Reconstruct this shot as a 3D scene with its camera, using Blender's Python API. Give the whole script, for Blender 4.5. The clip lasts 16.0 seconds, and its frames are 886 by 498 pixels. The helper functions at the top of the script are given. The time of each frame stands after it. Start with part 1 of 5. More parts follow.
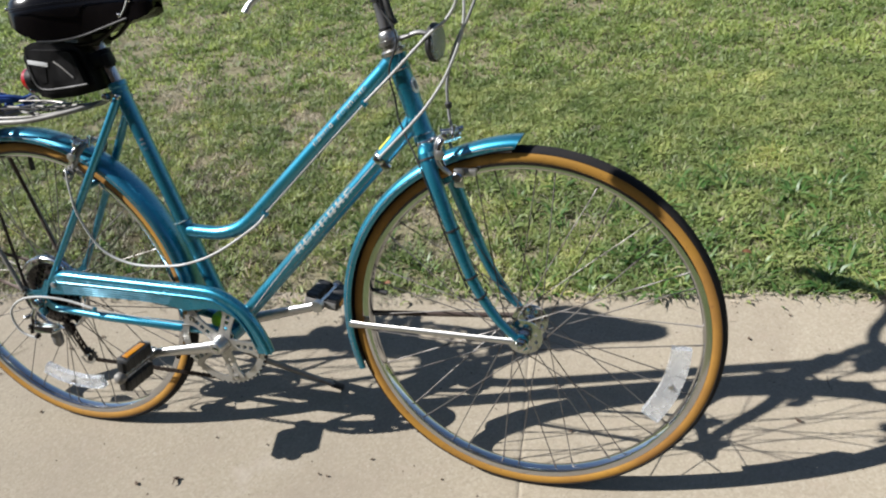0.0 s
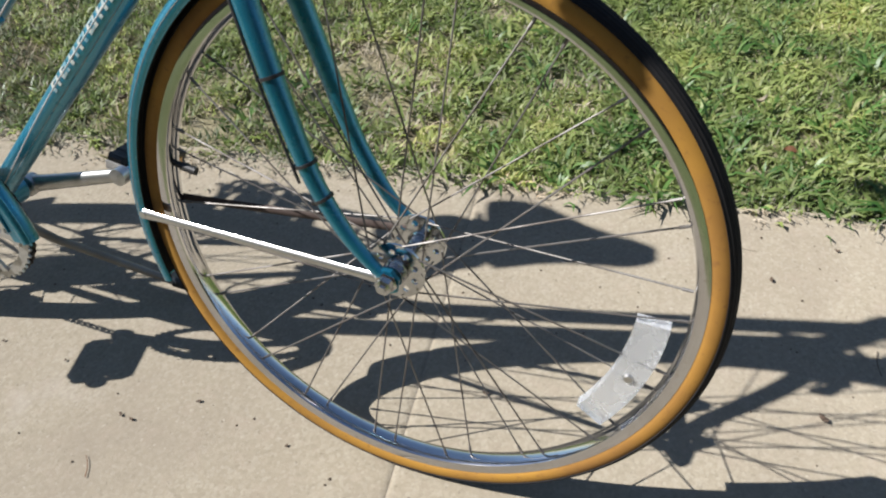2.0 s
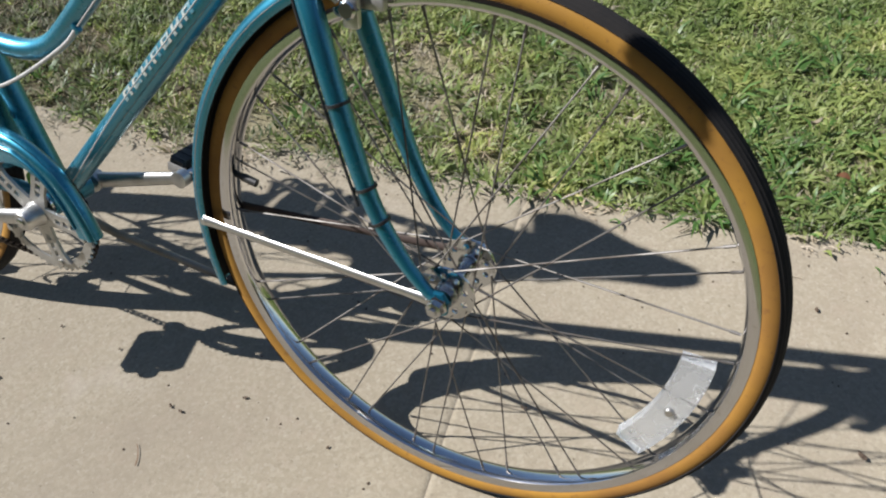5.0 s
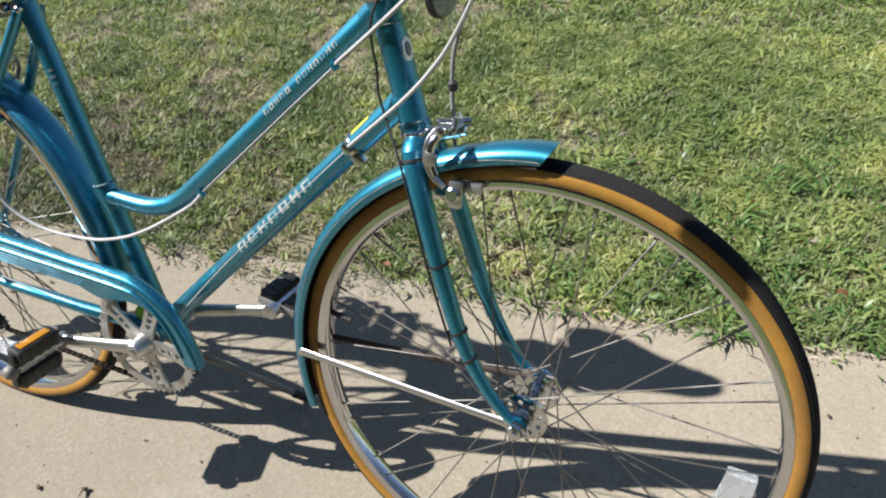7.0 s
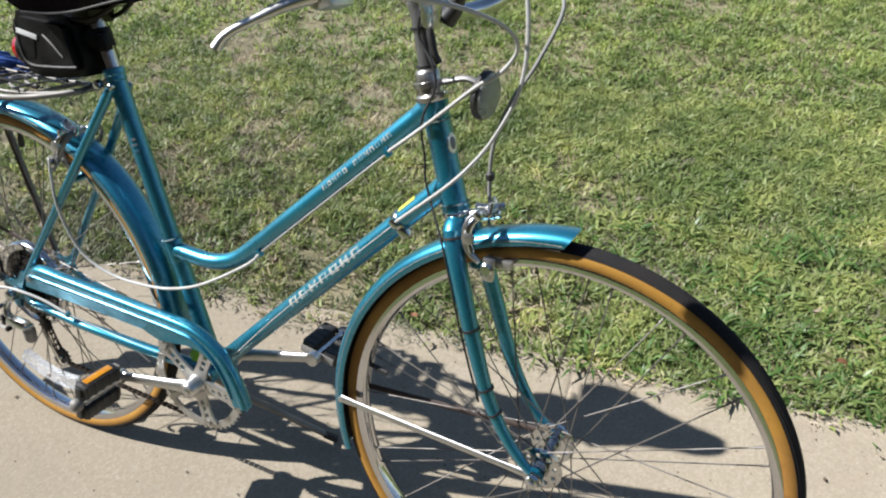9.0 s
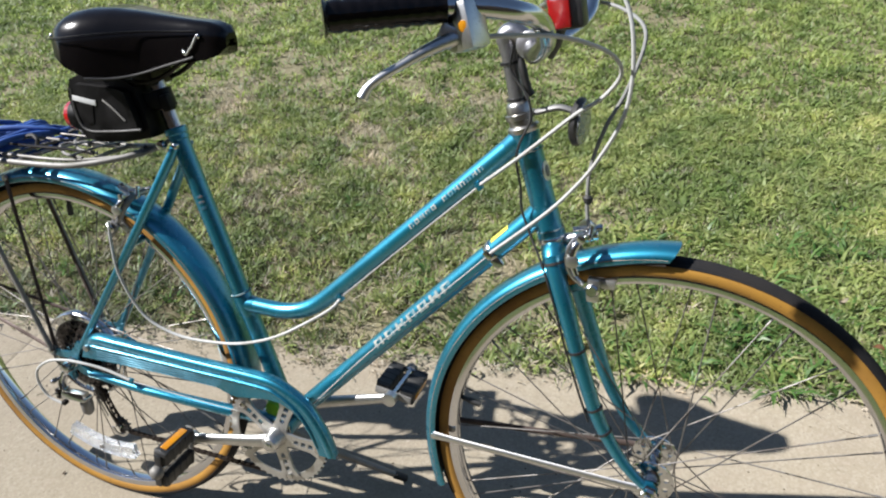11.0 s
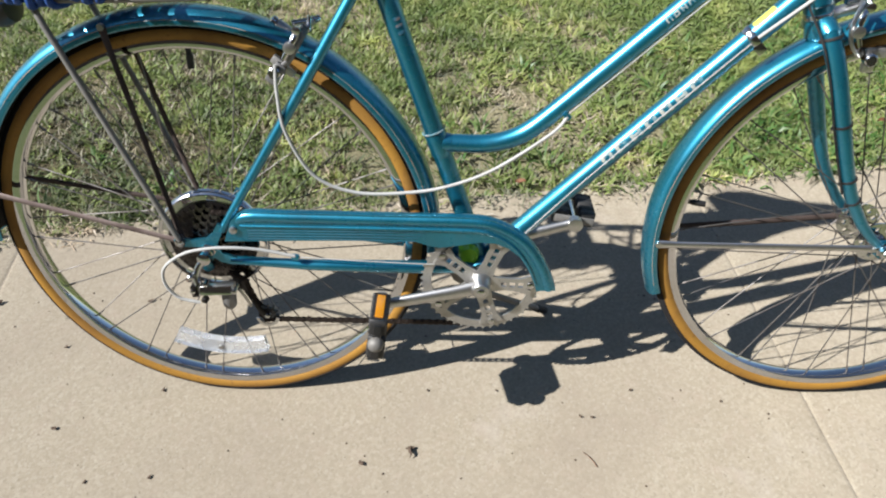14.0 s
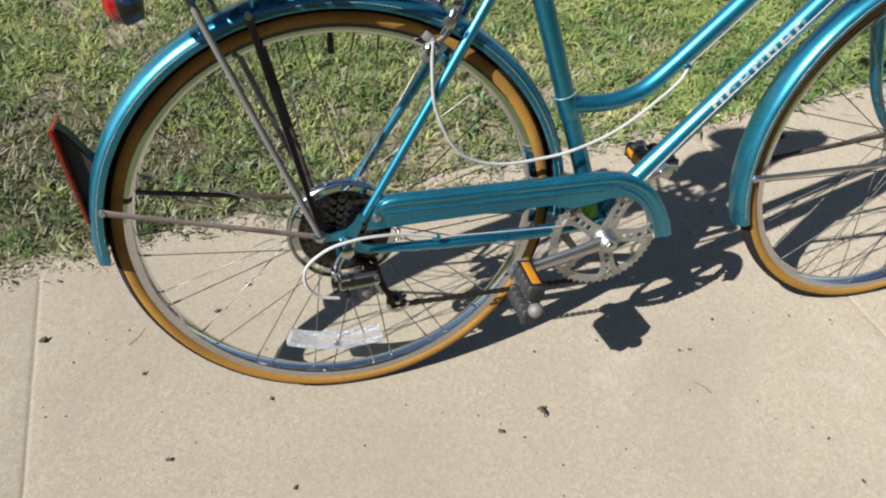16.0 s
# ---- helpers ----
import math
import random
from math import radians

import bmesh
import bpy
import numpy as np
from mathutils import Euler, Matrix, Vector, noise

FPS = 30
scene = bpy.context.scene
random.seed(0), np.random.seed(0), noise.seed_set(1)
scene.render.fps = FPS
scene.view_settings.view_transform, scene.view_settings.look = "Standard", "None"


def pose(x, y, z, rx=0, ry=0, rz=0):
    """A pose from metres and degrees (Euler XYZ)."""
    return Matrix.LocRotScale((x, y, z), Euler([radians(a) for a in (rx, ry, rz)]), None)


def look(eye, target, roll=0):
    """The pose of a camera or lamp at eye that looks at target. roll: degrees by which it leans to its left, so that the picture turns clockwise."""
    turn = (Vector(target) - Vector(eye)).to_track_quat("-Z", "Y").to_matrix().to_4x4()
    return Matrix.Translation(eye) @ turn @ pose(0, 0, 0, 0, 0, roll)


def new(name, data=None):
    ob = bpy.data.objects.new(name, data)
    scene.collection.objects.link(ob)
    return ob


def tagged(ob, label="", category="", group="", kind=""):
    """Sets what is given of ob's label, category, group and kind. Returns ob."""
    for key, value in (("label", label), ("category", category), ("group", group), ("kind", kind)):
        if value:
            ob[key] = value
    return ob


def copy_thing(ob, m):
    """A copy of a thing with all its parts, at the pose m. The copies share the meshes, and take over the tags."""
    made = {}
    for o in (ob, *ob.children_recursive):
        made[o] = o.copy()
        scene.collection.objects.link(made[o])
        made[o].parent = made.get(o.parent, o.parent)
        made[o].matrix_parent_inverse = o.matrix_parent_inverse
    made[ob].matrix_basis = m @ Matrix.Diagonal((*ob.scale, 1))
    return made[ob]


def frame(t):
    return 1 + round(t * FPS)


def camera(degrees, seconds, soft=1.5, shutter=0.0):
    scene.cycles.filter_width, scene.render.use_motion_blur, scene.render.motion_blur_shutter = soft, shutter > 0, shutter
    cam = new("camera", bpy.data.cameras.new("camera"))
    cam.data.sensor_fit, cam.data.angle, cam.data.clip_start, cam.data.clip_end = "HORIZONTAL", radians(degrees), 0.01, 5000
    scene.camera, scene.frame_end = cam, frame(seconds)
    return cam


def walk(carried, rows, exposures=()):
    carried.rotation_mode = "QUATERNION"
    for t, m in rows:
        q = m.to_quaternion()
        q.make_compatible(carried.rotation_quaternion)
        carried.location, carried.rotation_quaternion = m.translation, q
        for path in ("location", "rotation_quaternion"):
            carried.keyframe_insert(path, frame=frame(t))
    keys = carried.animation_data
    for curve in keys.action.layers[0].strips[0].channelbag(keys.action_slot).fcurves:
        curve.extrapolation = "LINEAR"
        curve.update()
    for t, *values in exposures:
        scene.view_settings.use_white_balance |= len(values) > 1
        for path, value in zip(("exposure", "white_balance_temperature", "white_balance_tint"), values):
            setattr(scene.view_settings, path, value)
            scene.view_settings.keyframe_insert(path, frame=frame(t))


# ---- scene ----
cam = camera(61.62, 16.0, 2.1)
PATH = [
    (0, (1.2900, -0.9534, 1.2357), (0.9434, -0.0170, 0.5701), -8.16),
    (0.5, (1.3669, -0.7560, 1.1633), (1.0180, 0.1471, 0.4542), -5.51),
    (1, (1.3558, -0.6344, 1.0863), (0.9991, 0.2241, 0.3276), -6.11),
    (1.5, (1.3063, -0.5260, 1.0027), (0.9738, 0.2959, 0.1941), -6.02),
    (2, (1.3264, -0.4427, 0.9256), (0.9790, 0.3316, 0.0771), -4.95),
    (2.5, (1.3476, -0.4136, 0.8758), (0.9846, 0.3243, 0.0019), -5.52),
    (3, (1.3440, -0.3983, 0.8658), (0.9731, 0.3132, -0.0265), -6.35),
    (3.2, (1.3408, -0.3962, 0.8625), (0.9698, 0.3092, -0.0346), -6.31),
    (5.3, (1.2902, -0.4441, 1.0029), (0.8950, 0.3010, 0.1493), -4.54),
    (5.5, (1.2795, -0.4535, 1.0252), (0.8806, 0.2992, 0.1800), -4.96),
    (6, (1.2562, -0.4832, 1.0733), (0.8441, 0.2927, 0.2559), -4.33),
    (6.5, (1.2483, -0.5148, 1.0962), (0.8337, 0.2900, 0.3085), -4.08),
    (7, (1.2374, -0.5343, 1.1349), (0.8303, 0.2945, 0.3685), -4.13),
    (7.5, (1.2186, -0.5614, 1.1695), (0.8313, 0.2883, 0.4158), -3.81),
    (8, (1.2190, -0.5751, 1.1989), (0.8345, 0.2846, 0.4553), -2.90),
    (8.5, (1.2365, -0.5906, 1.2158), (0.8387, 0.2744, 0.4854), -2.12),
    (9, (1.2485, -0.6088, 1.2442), (0.8049, 0.2458, 0.5280), -2.54),
    (9.2, (1.2399, -0.6132, 1.2581), (0.7849, 0.2376, 0.5446), -3.02),
    (11.3, (1.0133, -0.6996, 1.2653), (0.6404, 0.2141, 0.5826), -5.23),
    (11.5, (0.9658, -0.7006, 1.2432), (0.6063, 0.2089, 0.5478), -4.54),
    (12, (0.8247, -0.7129, 1.2140), (0.5317, 0.1847, 0.4734), -3.67),
    (12.5, (0.7437, -0.6998, 1.1945), (0.5018, 0.1691, 0.4029), -3.97),
    (13, (0.6400, -0.7161, 1.1785), (0.4523, 0.1346, 0.3532), -4.25),
    (13.5, (0.4910, -0.7724, 1.1869), (0.4024, 0.0793, 0.3463), -2.69),
    (14, (0.3805, -0.8067, 1.1807), (0.3628, 0.0384, 0.3289), -0.67),
    (14.5, (0.2666, -0.7649, 1.1493), (0.3097, 0.0656, 0.2842), 1.37),
    (15, (0.1569, -0.7270, 1.1507), (0.2691, 0.0789, 0.2686), 4.30),
    (15.5, (0.0370, -0.7400, 1.1654), (0.1976, 0.0571, 0.2829), 4.17),
    (16, (-0.0804, -0.7671, 1.1760), (0.1454, 0.0192, 0.2981), 3.73),
]
EXPOSURE = ((0.0, 1.18), (1.0, 1.26), (2.5, 1.26), (3.0, 1.17), (5.3, 1.10), (5.5, 1.13), (6.0, 1.19), (6.5, 1.24), (7.0, 1.31), (9.0, 1.34),
            (11.5, 1.36), (12.5, 1.38), (13.5, 1.37), (14.0, 1.28), (14.5, 1.15), (16.0, 1.15))
walk(cam, [(t, look(eye, target, roll)) for t, eye, target, roll in PATH], EXPOSURE)

# ---- world, sun, exposure ----
SUN_FROM = Vector((-0.926, -0.295, 0.944)).normalized()
world = bpy.data.worlds.new("sky")
scene.world = world
world.use_nodes = True
wn = world.node_tree.nodes
sky = wn.new("ShaderNodeTexSky")
sky.sky_type = "NISHITA"
sky.sun_disc = False
sky.dust_density, sky.ozone_density = 0.3, 2.2
sky.sun_elevation = math.asin(SUN_FROM.z)
sky.sun_rotation = math.atan2(SUN_FROM.x, SUN_FROM.y)
wn["Background"].inputs["Strength"].default_value = 0.052
world.node_tree.links.new(sky.outputs["Color"], wn["Background"].inputs["Color"])
sun_data = bpy.data.lights.new("sun", "SUN")
sun_data.energy, sun_data.angle, sun_data.color = 5.0, radians(0.53), (0.990, 0.968, 0.952)
sun = new("sun", sun_data)
sun.matrix_world = look(SUN_FROM * 20, (0, 0, 0))


# ---- materials ----
def mat(name, color, rough=0.5, metal=0.0, coat=0.0, spec=0.5):
    m = bpy.data.materials.new(name)
    m.use_nodes = True
    b = m.node_tree.nodes["Principled BSDF"]
    b.inputs["Base Color"].default_value = (*color, 1)
    b.inputs["Roughness"].default_value = rough
    b.inputs["Metallic"].default_value = metal
    b.inputs["Coat Weight"].default_value = coat
    b.inputs["Coat Roughness"].default_value = 0.06
    b.inputs["Specular IOR Level"].default_value = spec
    b.inputs["Diffuse Roughness"].default_value = 0.32 if rough > 0.85 else 0.0
    return m, m.node_tree, b


def coords(nt, scale=(1, 1, 1)):
    tc, mp = nt.nodes.new("ShaderNodeTexCoord"), nt.nodes.new("ShaderNodeMapping")
    mp.inputs["Scale"].default_value = scale
    nt.links.new(tc.outputs["Object"], mp.inputs["Vector"])
    return mp.outputs["Vector"]


def noise_tex(nt, vec, scale, detail=4, rough=0.55):
    n = nt.nodes.new("ShaderNodeTexNoise")
    n.inputs["Scale"].default_value, n.inputs["Detail"].default_value, n.inputs["Roughness"].default_value = scale, detail, rough
    nt.links.new(vec, n.inputs["Vector"])
    return n.outputs["Fac"]


def ramp(nt, fac, stops):
    r = nt.nodes.new("ShaderNodeValToRGB")
    e = r.color_ramp.elements
    while len(e) < len(stops):
        e.new(0.5)
    for k, (p, c) in enumerate(stops):
        e[k].position, e[k].color = p, (*c, 1)
    nt.links.new(fac, r.inputs["Fac"])
    return r.outputs["Color"]


def mix(nt, fac, a, b, kind="MIX"):
    n = nt.nodes.new("ShaderNodeMix")
    n.data_type, n.blend_type = "RGBA", kind
    for sock, v in ((n.inputs[0], fac), (n.inputs[6], a), (n.inputs[7], b)):
        if isinstance(v, (float, int)):
            sock.default_value = v
        elif isinstance(v, tuple):
            sock.default_value = (*v, 1)
        else:
            nt.links.new(v, sock)
    return n.outputs[2]


def bump(nt, b, height, strength, dist=0.001):
    n = nt.nodes.new("ShaderNodeBump")
    n.inputs["Strength"].default_value, n.inputs["Distance"].default_value = strength, dist
    nt.links.new(height, n.inputs["Height"])
    nt.links.new(n.outputs["Normal"], b.inputs["Normal"])


def worn(name, color, dark, rough, metal=0.0, coat=0.0, grime=0.62, scale=60, bumpy=0.0, rough2=None, spec=0.5):
    """A surface with blotches at a large scale, specks at a small one and uneven gloss."""
    m, nt, b = mat(name, color, rough, metal, coat, spec)
    v = coords(nt)
    big, small = noise_tex(nt, v, scale * 0.25), noise_tex(nt, v, scale * 5, 3)
    f1 = ramp(nt, big, [(0.42, (0, 0, 0)), (grime + 0.18, (1, 1, 1))])
    f2 = ramp(nt, small, [(0.58, (0, 0, 0)), (0.72, (1, 1, 1))])
    c = mix(nt, f1, color, dark)
    c = mix(nt, mix(nt, 0.65, (0, 0, 0), f2), c, dark)
    nt.links.new(c, b.inputs["Base Color"])
    r2 = rough2 if rough2 is not None else min(1, rough * 1.7 + 0.05)
    rr = ramp(nt, big, [(0.35, (rough,) * 3), (0.75, (r2,) * 3)])
    nt.links.new(rr, b.inputs["Roughness"])
    if bumpy:
        bump(nt, b, small, bumpy, 0.0005)
    return m


def teal_paint():
    """Satin metallic enamel, a little chalky with age: deep where it turns away, a broad pale glint towards the sun."""
    m, nt, b = mat("teal_enamel", (0.008, 0.20, 0.32), 0.38, 0.86, 0.8)
    b.inputs["Coat IOR"].default_value = 1.7
    v = coords(nt)
    big, fine = noise_tex(nt, v, 14), noise_tex(nt, v, 900, 2)
    c = ramp(nt, big, [(0.35, (0.004, 0.168, 0.262)), (0.7, (0.007, 0.200, 0.306))])
    c = mix(nt, ramp(nt, fine, [(0.55, (0, 0, 0)), (0.75, (0.35, 0.35, 0.35))]), c, (0.013, 0.240, 0.355))
    chips = noise_tex(nt, v, 240, 5, 0.7)
    c = mix(nt, ramp(nt, chips, [(0.715, (0, 0, 0)), (0.74, (1, 1, 1))]), c, (0.106, 0.0858, 0.066))
    dust = ramp(nt, noise_tex(nt, v, 38, 5, 0.65), [(0.52, (0, 0, 0)), (0.80, (0.10, 0.10, 0.10))])
    c = mix(nt, dust, c, (0.16, 0.15, 0.13))
    nt.links.new(c, b.inputs["Base Color"])
    nt.links.new(ramp(nt, big, [(0.3, (0.36,) * 3), (0.75, (0.44,) * 3)]), b.inputs["Roughness"])
    nt.links.new(ramp(nt, noise_tex(nt, v, 30, 4), [(0.35, (0.25,) * 3), (0.70, (0.31,) * 3)]), b.inputs["Coat Roughness"])
    bump(nt, b, noise_tex(nt, v, 130, 2), 0.05, 0.0006)
    return m


TEAL = teal_paint()
CHROME = worn("chrome_steel", (0.52, 0.53, 0.54), (0.33, 0.315, 0.30), 0.10, 1.0, scale=40, grime=0.66, rough2=0.30)
RIM = worn("rim_chrome", (0.56, 0.56, 0.58), (0.40, 0.38, 0.35), 0.05, 1.0, scale=30, grime=0.76, rough2=0.13)
ALLOY = worn("polished_alloy", (0.502, 0.502, 0.495), (0.277, 0.264, 0.244), 0.33, 1.0, scale=60, rough2=0.45)
DULL = worn("dull_alloy", (0.462, 0.455, 0.436), (0.238, 0.224, 0.198), 0.36, 0.9, scale=60, bumpy=0.1)
SPOKE = worn("spoke_steel", (0.19, 0.18, 0.17), (0.09, 0.07, 0.055), 0.50, 1.0, scale=80)
BRASS = worn("brown_steel", (0.0627, 0.0462, 0.0409), (0.033, 0.0231, 0.0185), 0.62, 0.15, scale=50, spec=0.25)
RACK = worn("weathered_alloy", (0.178, 0.172, 0.162), (0.099, 0.0924, 0.0792), 0.55, 0.35, scale=60, bumpy=0.2, rough2=0.7)
# near-black brown that holds the shade under the mudguards
GUARD_SHADE = worn("mudguard_shade", (0.033, 0.0251, 0.0198), (0.0145, 0.0112, 0.00924), 0.95, scale=60, bumpy=0.4)
SPROCKET = worn("oily_sprocket_steel", (0.085, 0.078, 0.076), (0.020, 0.015, 0.012), 0.22, 0.95, scale=120, rough2=0.36)
CHAIN = worn("oily_chain_steel", (0.0495, 0.0383, 0.033), (0.0198, 0.0145, 0.0119), 0.36, 0.8, scale=120)
SCUFF = worn("worn_decal", (0.198, 0.158, 0.145), (0.0132, 0.0924, 0.145), 0.5, scale=200, grime=0.35)
GUM = worn("gumwall", (0.268, 0.138, 0.022), (0.138, 0.062, 0.018), 0.58, spec=0.3, scale=26, grime=0.60, bumpy=0.15)
TREAD = worn("tread_rubber", (0.008, 0.008, 0.009), (0.020, 0.018, 0.017), 0.75, spec=0.2, scale=50, bumpy=0.4)
RUBBER = worn("black_rubber", (0.013, 0.013, 0.013), (0.0231, 0.0218, 0.0198), 0.48, scale=90, bumpy=0.3)
VINYL = worn("black_vinyl", (0.0028, 0.0024, 0.0026), (0.0055, 0.0045, 0.0045), 0.15, scale=40, bumpy=0.10, spec=0.22, rough2=0.20)
NYLON = worn("black_nylon", (0.0024, 0.0022, 0.0024), (0.0056, 0.0050, 0.0052), 0.34, scale=120, bumpy=0.4, spec=0.15)
STEEL_DARK = worn("dark_oily_steel", (0.0198, 0.0172, 0.0158), (0.0066, 0.00528, 0.00462), 0.30, 0.7, scale=90)
PLASTIC = worn("black_plastic", (0.0070, 0.0070, 0.0078), (0.0180, 0.0170, 0.0160), 0.38, scale=80)
STEM_DULL = worn("weathered_bracket_alloy", (0.20, 0.20, 0.20), (0.12, 0.115, 0.11), 0.45, 0.7, scale=60)
STAY = worn("browned_steel_strip", (0.125, 0.095, 0.085), (0.065, 0.045, 0.038), 0.55, 0.4, scale=60)
CABLE = worn("grey_cable_housing", (0.34, 0.345, 0.335), (0.277, 0.271, 0.251), 0.38, scale=70)
CABLE_DARK = worn("dull_grey_cable", (0.172, 0.172, 0.165), (0.099, 0.099, 0.0924), 0.45, scale=70)
WHITE_TAPE = worn("reflective_tape", (0.409, 0.416, 0.416), (0.264, 0.264, 0.251), 0.35, scale=60)
CREAM = worn("cream_decal", (0.27, 0.275, 0.245), (0.033, 0.132, 0.172), 0.42, scale=260, grime=0.42)
GOLD = worn("gold_stripe", (0.27, 0.22, 0.17), (0.06, 0.15, 0.19), 0.40, scale=120, grime=0.5)
YELLOW = worn("yellow_decal", (0.43, 0.43, 0.055), (0.28, 0.285, 0.060), 0.42, scale=90)
ORANGE = worn("amber_reflector", (0.44, 0.185, 0.008), (0.26, 0.085, 0.005), 0.16, coat=0.6, scale=60, bumpy=0.2)
RED = worn("red_lens", (0.304, 0.00792, 0.00792), (0.145, 0.00396, 0.00396), 0.14, coat=0.6, scale=60)
RED_DARK = worn("deep_red_lens", (0.16, 0.006, 0.006), (0.07, 0.004, 0.004), 0.2, coat=0.4, scale=60)
LIME = worn("lime_plastic", (0.165, 0.409, 0.0066), (0.106, 0.264, 0.0066), 0.35, scale=40)
BLUE = worn("blue_cord", (0.00792, 0.0561, 0.238), (0.0033, 0.0231, 0.106), 0.6, scale=120, bumpy=0.6)
GROOVE_SHADE = worn("groove_shade_teal", (0.00396, 0.0792, 0.119), (0.0066, 0.0396, 0.0594), 0.4, 0.4, scale=60)


def clear_plastic():
    m, nt, b = mat("clear_reflector", (0.74, 0.76, 0.78), 0.22, 0.0, 0.4)
    v = coords(nt)
    vo = nt.nodes.new("ShaderNodeTexVoronoi")
    vo.inputs["Scale"].default_value = 800
    nt.links.new(v, vo.inputs["Vector"])
    bump(nt, b, vo.outputs["Distance"], 0.25, 0.0006)
    b.inputs["Transmission Weight"].default_value = 0.74
    b.inputs["IOR"].default_value = 1.35
    n = noise_tex(nt, v, 30)
    nt.links.new(ramp(nt, n, [(0.35, (0.12,) * 3), (0.7, (0.4,) * 3)]), b.inputs["Roughness"])
    return m


CLEAR = clear_plastic()


def concrete():
    m, nt, b = mat("concrete", (0.297, 0.264, 0.2115), 0.9, spec=0.25)
    v = coords(nt)
    big, mid, fine, grit = (noise_tex(nt, v, s, d, r) for s, d, r in ((1.1, 5, 0.6), (9, 5, 0.6), (120, 4, 0.7), (420, 3, 0.7)))
    c = ramp(nt, big, [(0.30, (0.198, 0.172, 0.1203)), (0.50, (0.240, 0.212, 0.1494)), (0.72, (0.268, 0.241, 0.1746))])
    c = mix(nt, 0.55, c, ramp(nt, mid, [(0.32, (0.198, 0.171, 0.1183)), (0.5, (0.241, 0.212, 0.1503)), (0.74, (0.284, 0.254, 0.1862))]))
    c = mix(nt, 0.34, c, ramp(nt, fine, [(0.3, (0.135, 0.110, 0.0825)), (0.5, (0.243, 0.206, 0.1552)), (0.75, (0.33, 0.29, 0.2328))]))
    vo = nt.nodes.new("ShaderNodeTexVoronoi")
    vo.inputs["Scale"].default_value = 210
    nt.links.new(v, vo.inputs["Vector"])
    sand = ramp(nt, vo.outputs["Color"], [(0.0, (0.0858, 0.0706, 0.0576)), (0.14, (0.191, 0.160, 0.1261)), (0.5, (0.243, 0.206, 0.1591)), (0.9, (0.34, 0.31, 0.2619))])
    c = mix(nt, 0.30, c, sand)
    scuff = ramp(nt, noise_tex(nt, v, 3.1, 6, 0.75), [(0.60, (0, 0, 0)), (0.74, (0.6, 0.6, 0.6))])
    c = mix(nt, scuff, c, (0.304, 0.272, 0.2289))
    stain = ramp(nt, noise_tex(nt, v, 2.3, 7, 0.72), [(0.48, (0, 0, 0)), (0.70, (0.6, 0.6, 0.6))])
    c = mix(nt, stain, c, (0.186, 0.155, 0.1183))
    rosy = ramp(nt, noise_tex(nt, v, 26, 4, 0.6), [(0.52, (0, 0, 0)), (0.74, (0.32, 0.32, 0.32))])
    c = mix(nt, rosy, c, (0.255, 0.206, 0.1600))
    chip = ramp(nt, noise_tex(nt, v, 95, 2, 0.5), [(0.675, (0, 0, 0)), (0.72, (0.6, 0.6, 0.6))])
    c = mix(nt, chip, c, (0.315, 0.285, 0.2309))
    pits = ramp(nt, noise_tex(nt, v, 88, 3, 0.8), [(0.665, (0, 0, 0)), (0.715, (0.9, 0.9, 0.9))])
    c = mix(nt, pits, c, (0.0858, 0.0670, 0.0512))
    nt.links.new(c, b.inputs["Base Color"])
    h = mix(nt, 0.5, fine, grit)
    h = mix(nt, pits, h, (0, 0, 0))
    bump(nt, b, h, 0.55, 0.0020)
    return m


def soil():
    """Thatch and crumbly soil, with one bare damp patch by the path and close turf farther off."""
    m, nt, b = mat("soil_and_thatch", (0.106, 0.0858, 0.0528), 0.95, spec=0.2)
    v = coords(nt)
    broad = noise_tex(nt, v, 5, 6, 0.65)
    c = ramp(nt, broad, [(0.3, (0.115, 0.112, 0.058)), (0.5, (0.172, 0.158, 0.090)), (0.72, (0.262, 0.226, 0.150))])
    c = mix(nt, 0.5, c, ramp(nt, noise_tex(nt, v, 90, 5, 0.7), [(0.3, (0.092, 0.086, 0.046)), (0.7, (0.262, 0.228, 0.150))]))
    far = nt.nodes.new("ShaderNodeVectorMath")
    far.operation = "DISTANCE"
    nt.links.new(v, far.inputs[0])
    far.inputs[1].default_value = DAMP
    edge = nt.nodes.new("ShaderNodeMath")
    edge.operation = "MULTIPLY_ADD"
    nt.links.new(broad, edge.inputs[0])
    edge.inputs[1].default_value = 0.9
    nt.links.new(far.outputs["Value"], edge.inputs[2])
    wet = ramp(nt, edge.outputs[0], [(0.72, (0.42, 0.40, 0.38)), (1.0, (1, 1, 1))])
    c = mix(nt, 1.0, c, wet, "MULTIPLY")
    off = nt.nodes.new("ShaderNodeVectorMath")
    off.operation = "DISTANCE"
    nt.links.new(v, off.inputs[0])
    off.inputs[1].default_value = (1.0, 2.9, 0.0)
    tenth = nt.nodes.new("ShaderNodeMath")
    tenth.operation = "MULTIPLY"
    nt.links.new(off.outputs["Value"], tenth.inputs[0])
    tenth.inputs[1].default_value = 0.1
    turf = ramp(nt, noise_tex(nt, v, 30, 6, 0.7), [(0.3, (0.060, 0.085, 0.028)), (0.5, (0.105, 0.132, 0.046)), (0.7, (0.165, 0.175, 0.080))])
    c = mix(nt, ramp(nt, tenth.outputs[0], [(0.36, (0, 0, 0)), (0.43, (1, 1, 1))]), c, turf)
    nt.links.new(c, b.inputs["Base Color"])
    bump(nt, b, noise_tex(nt, v, 140, 4, 0.7), 0.9, 0.006)
    return m


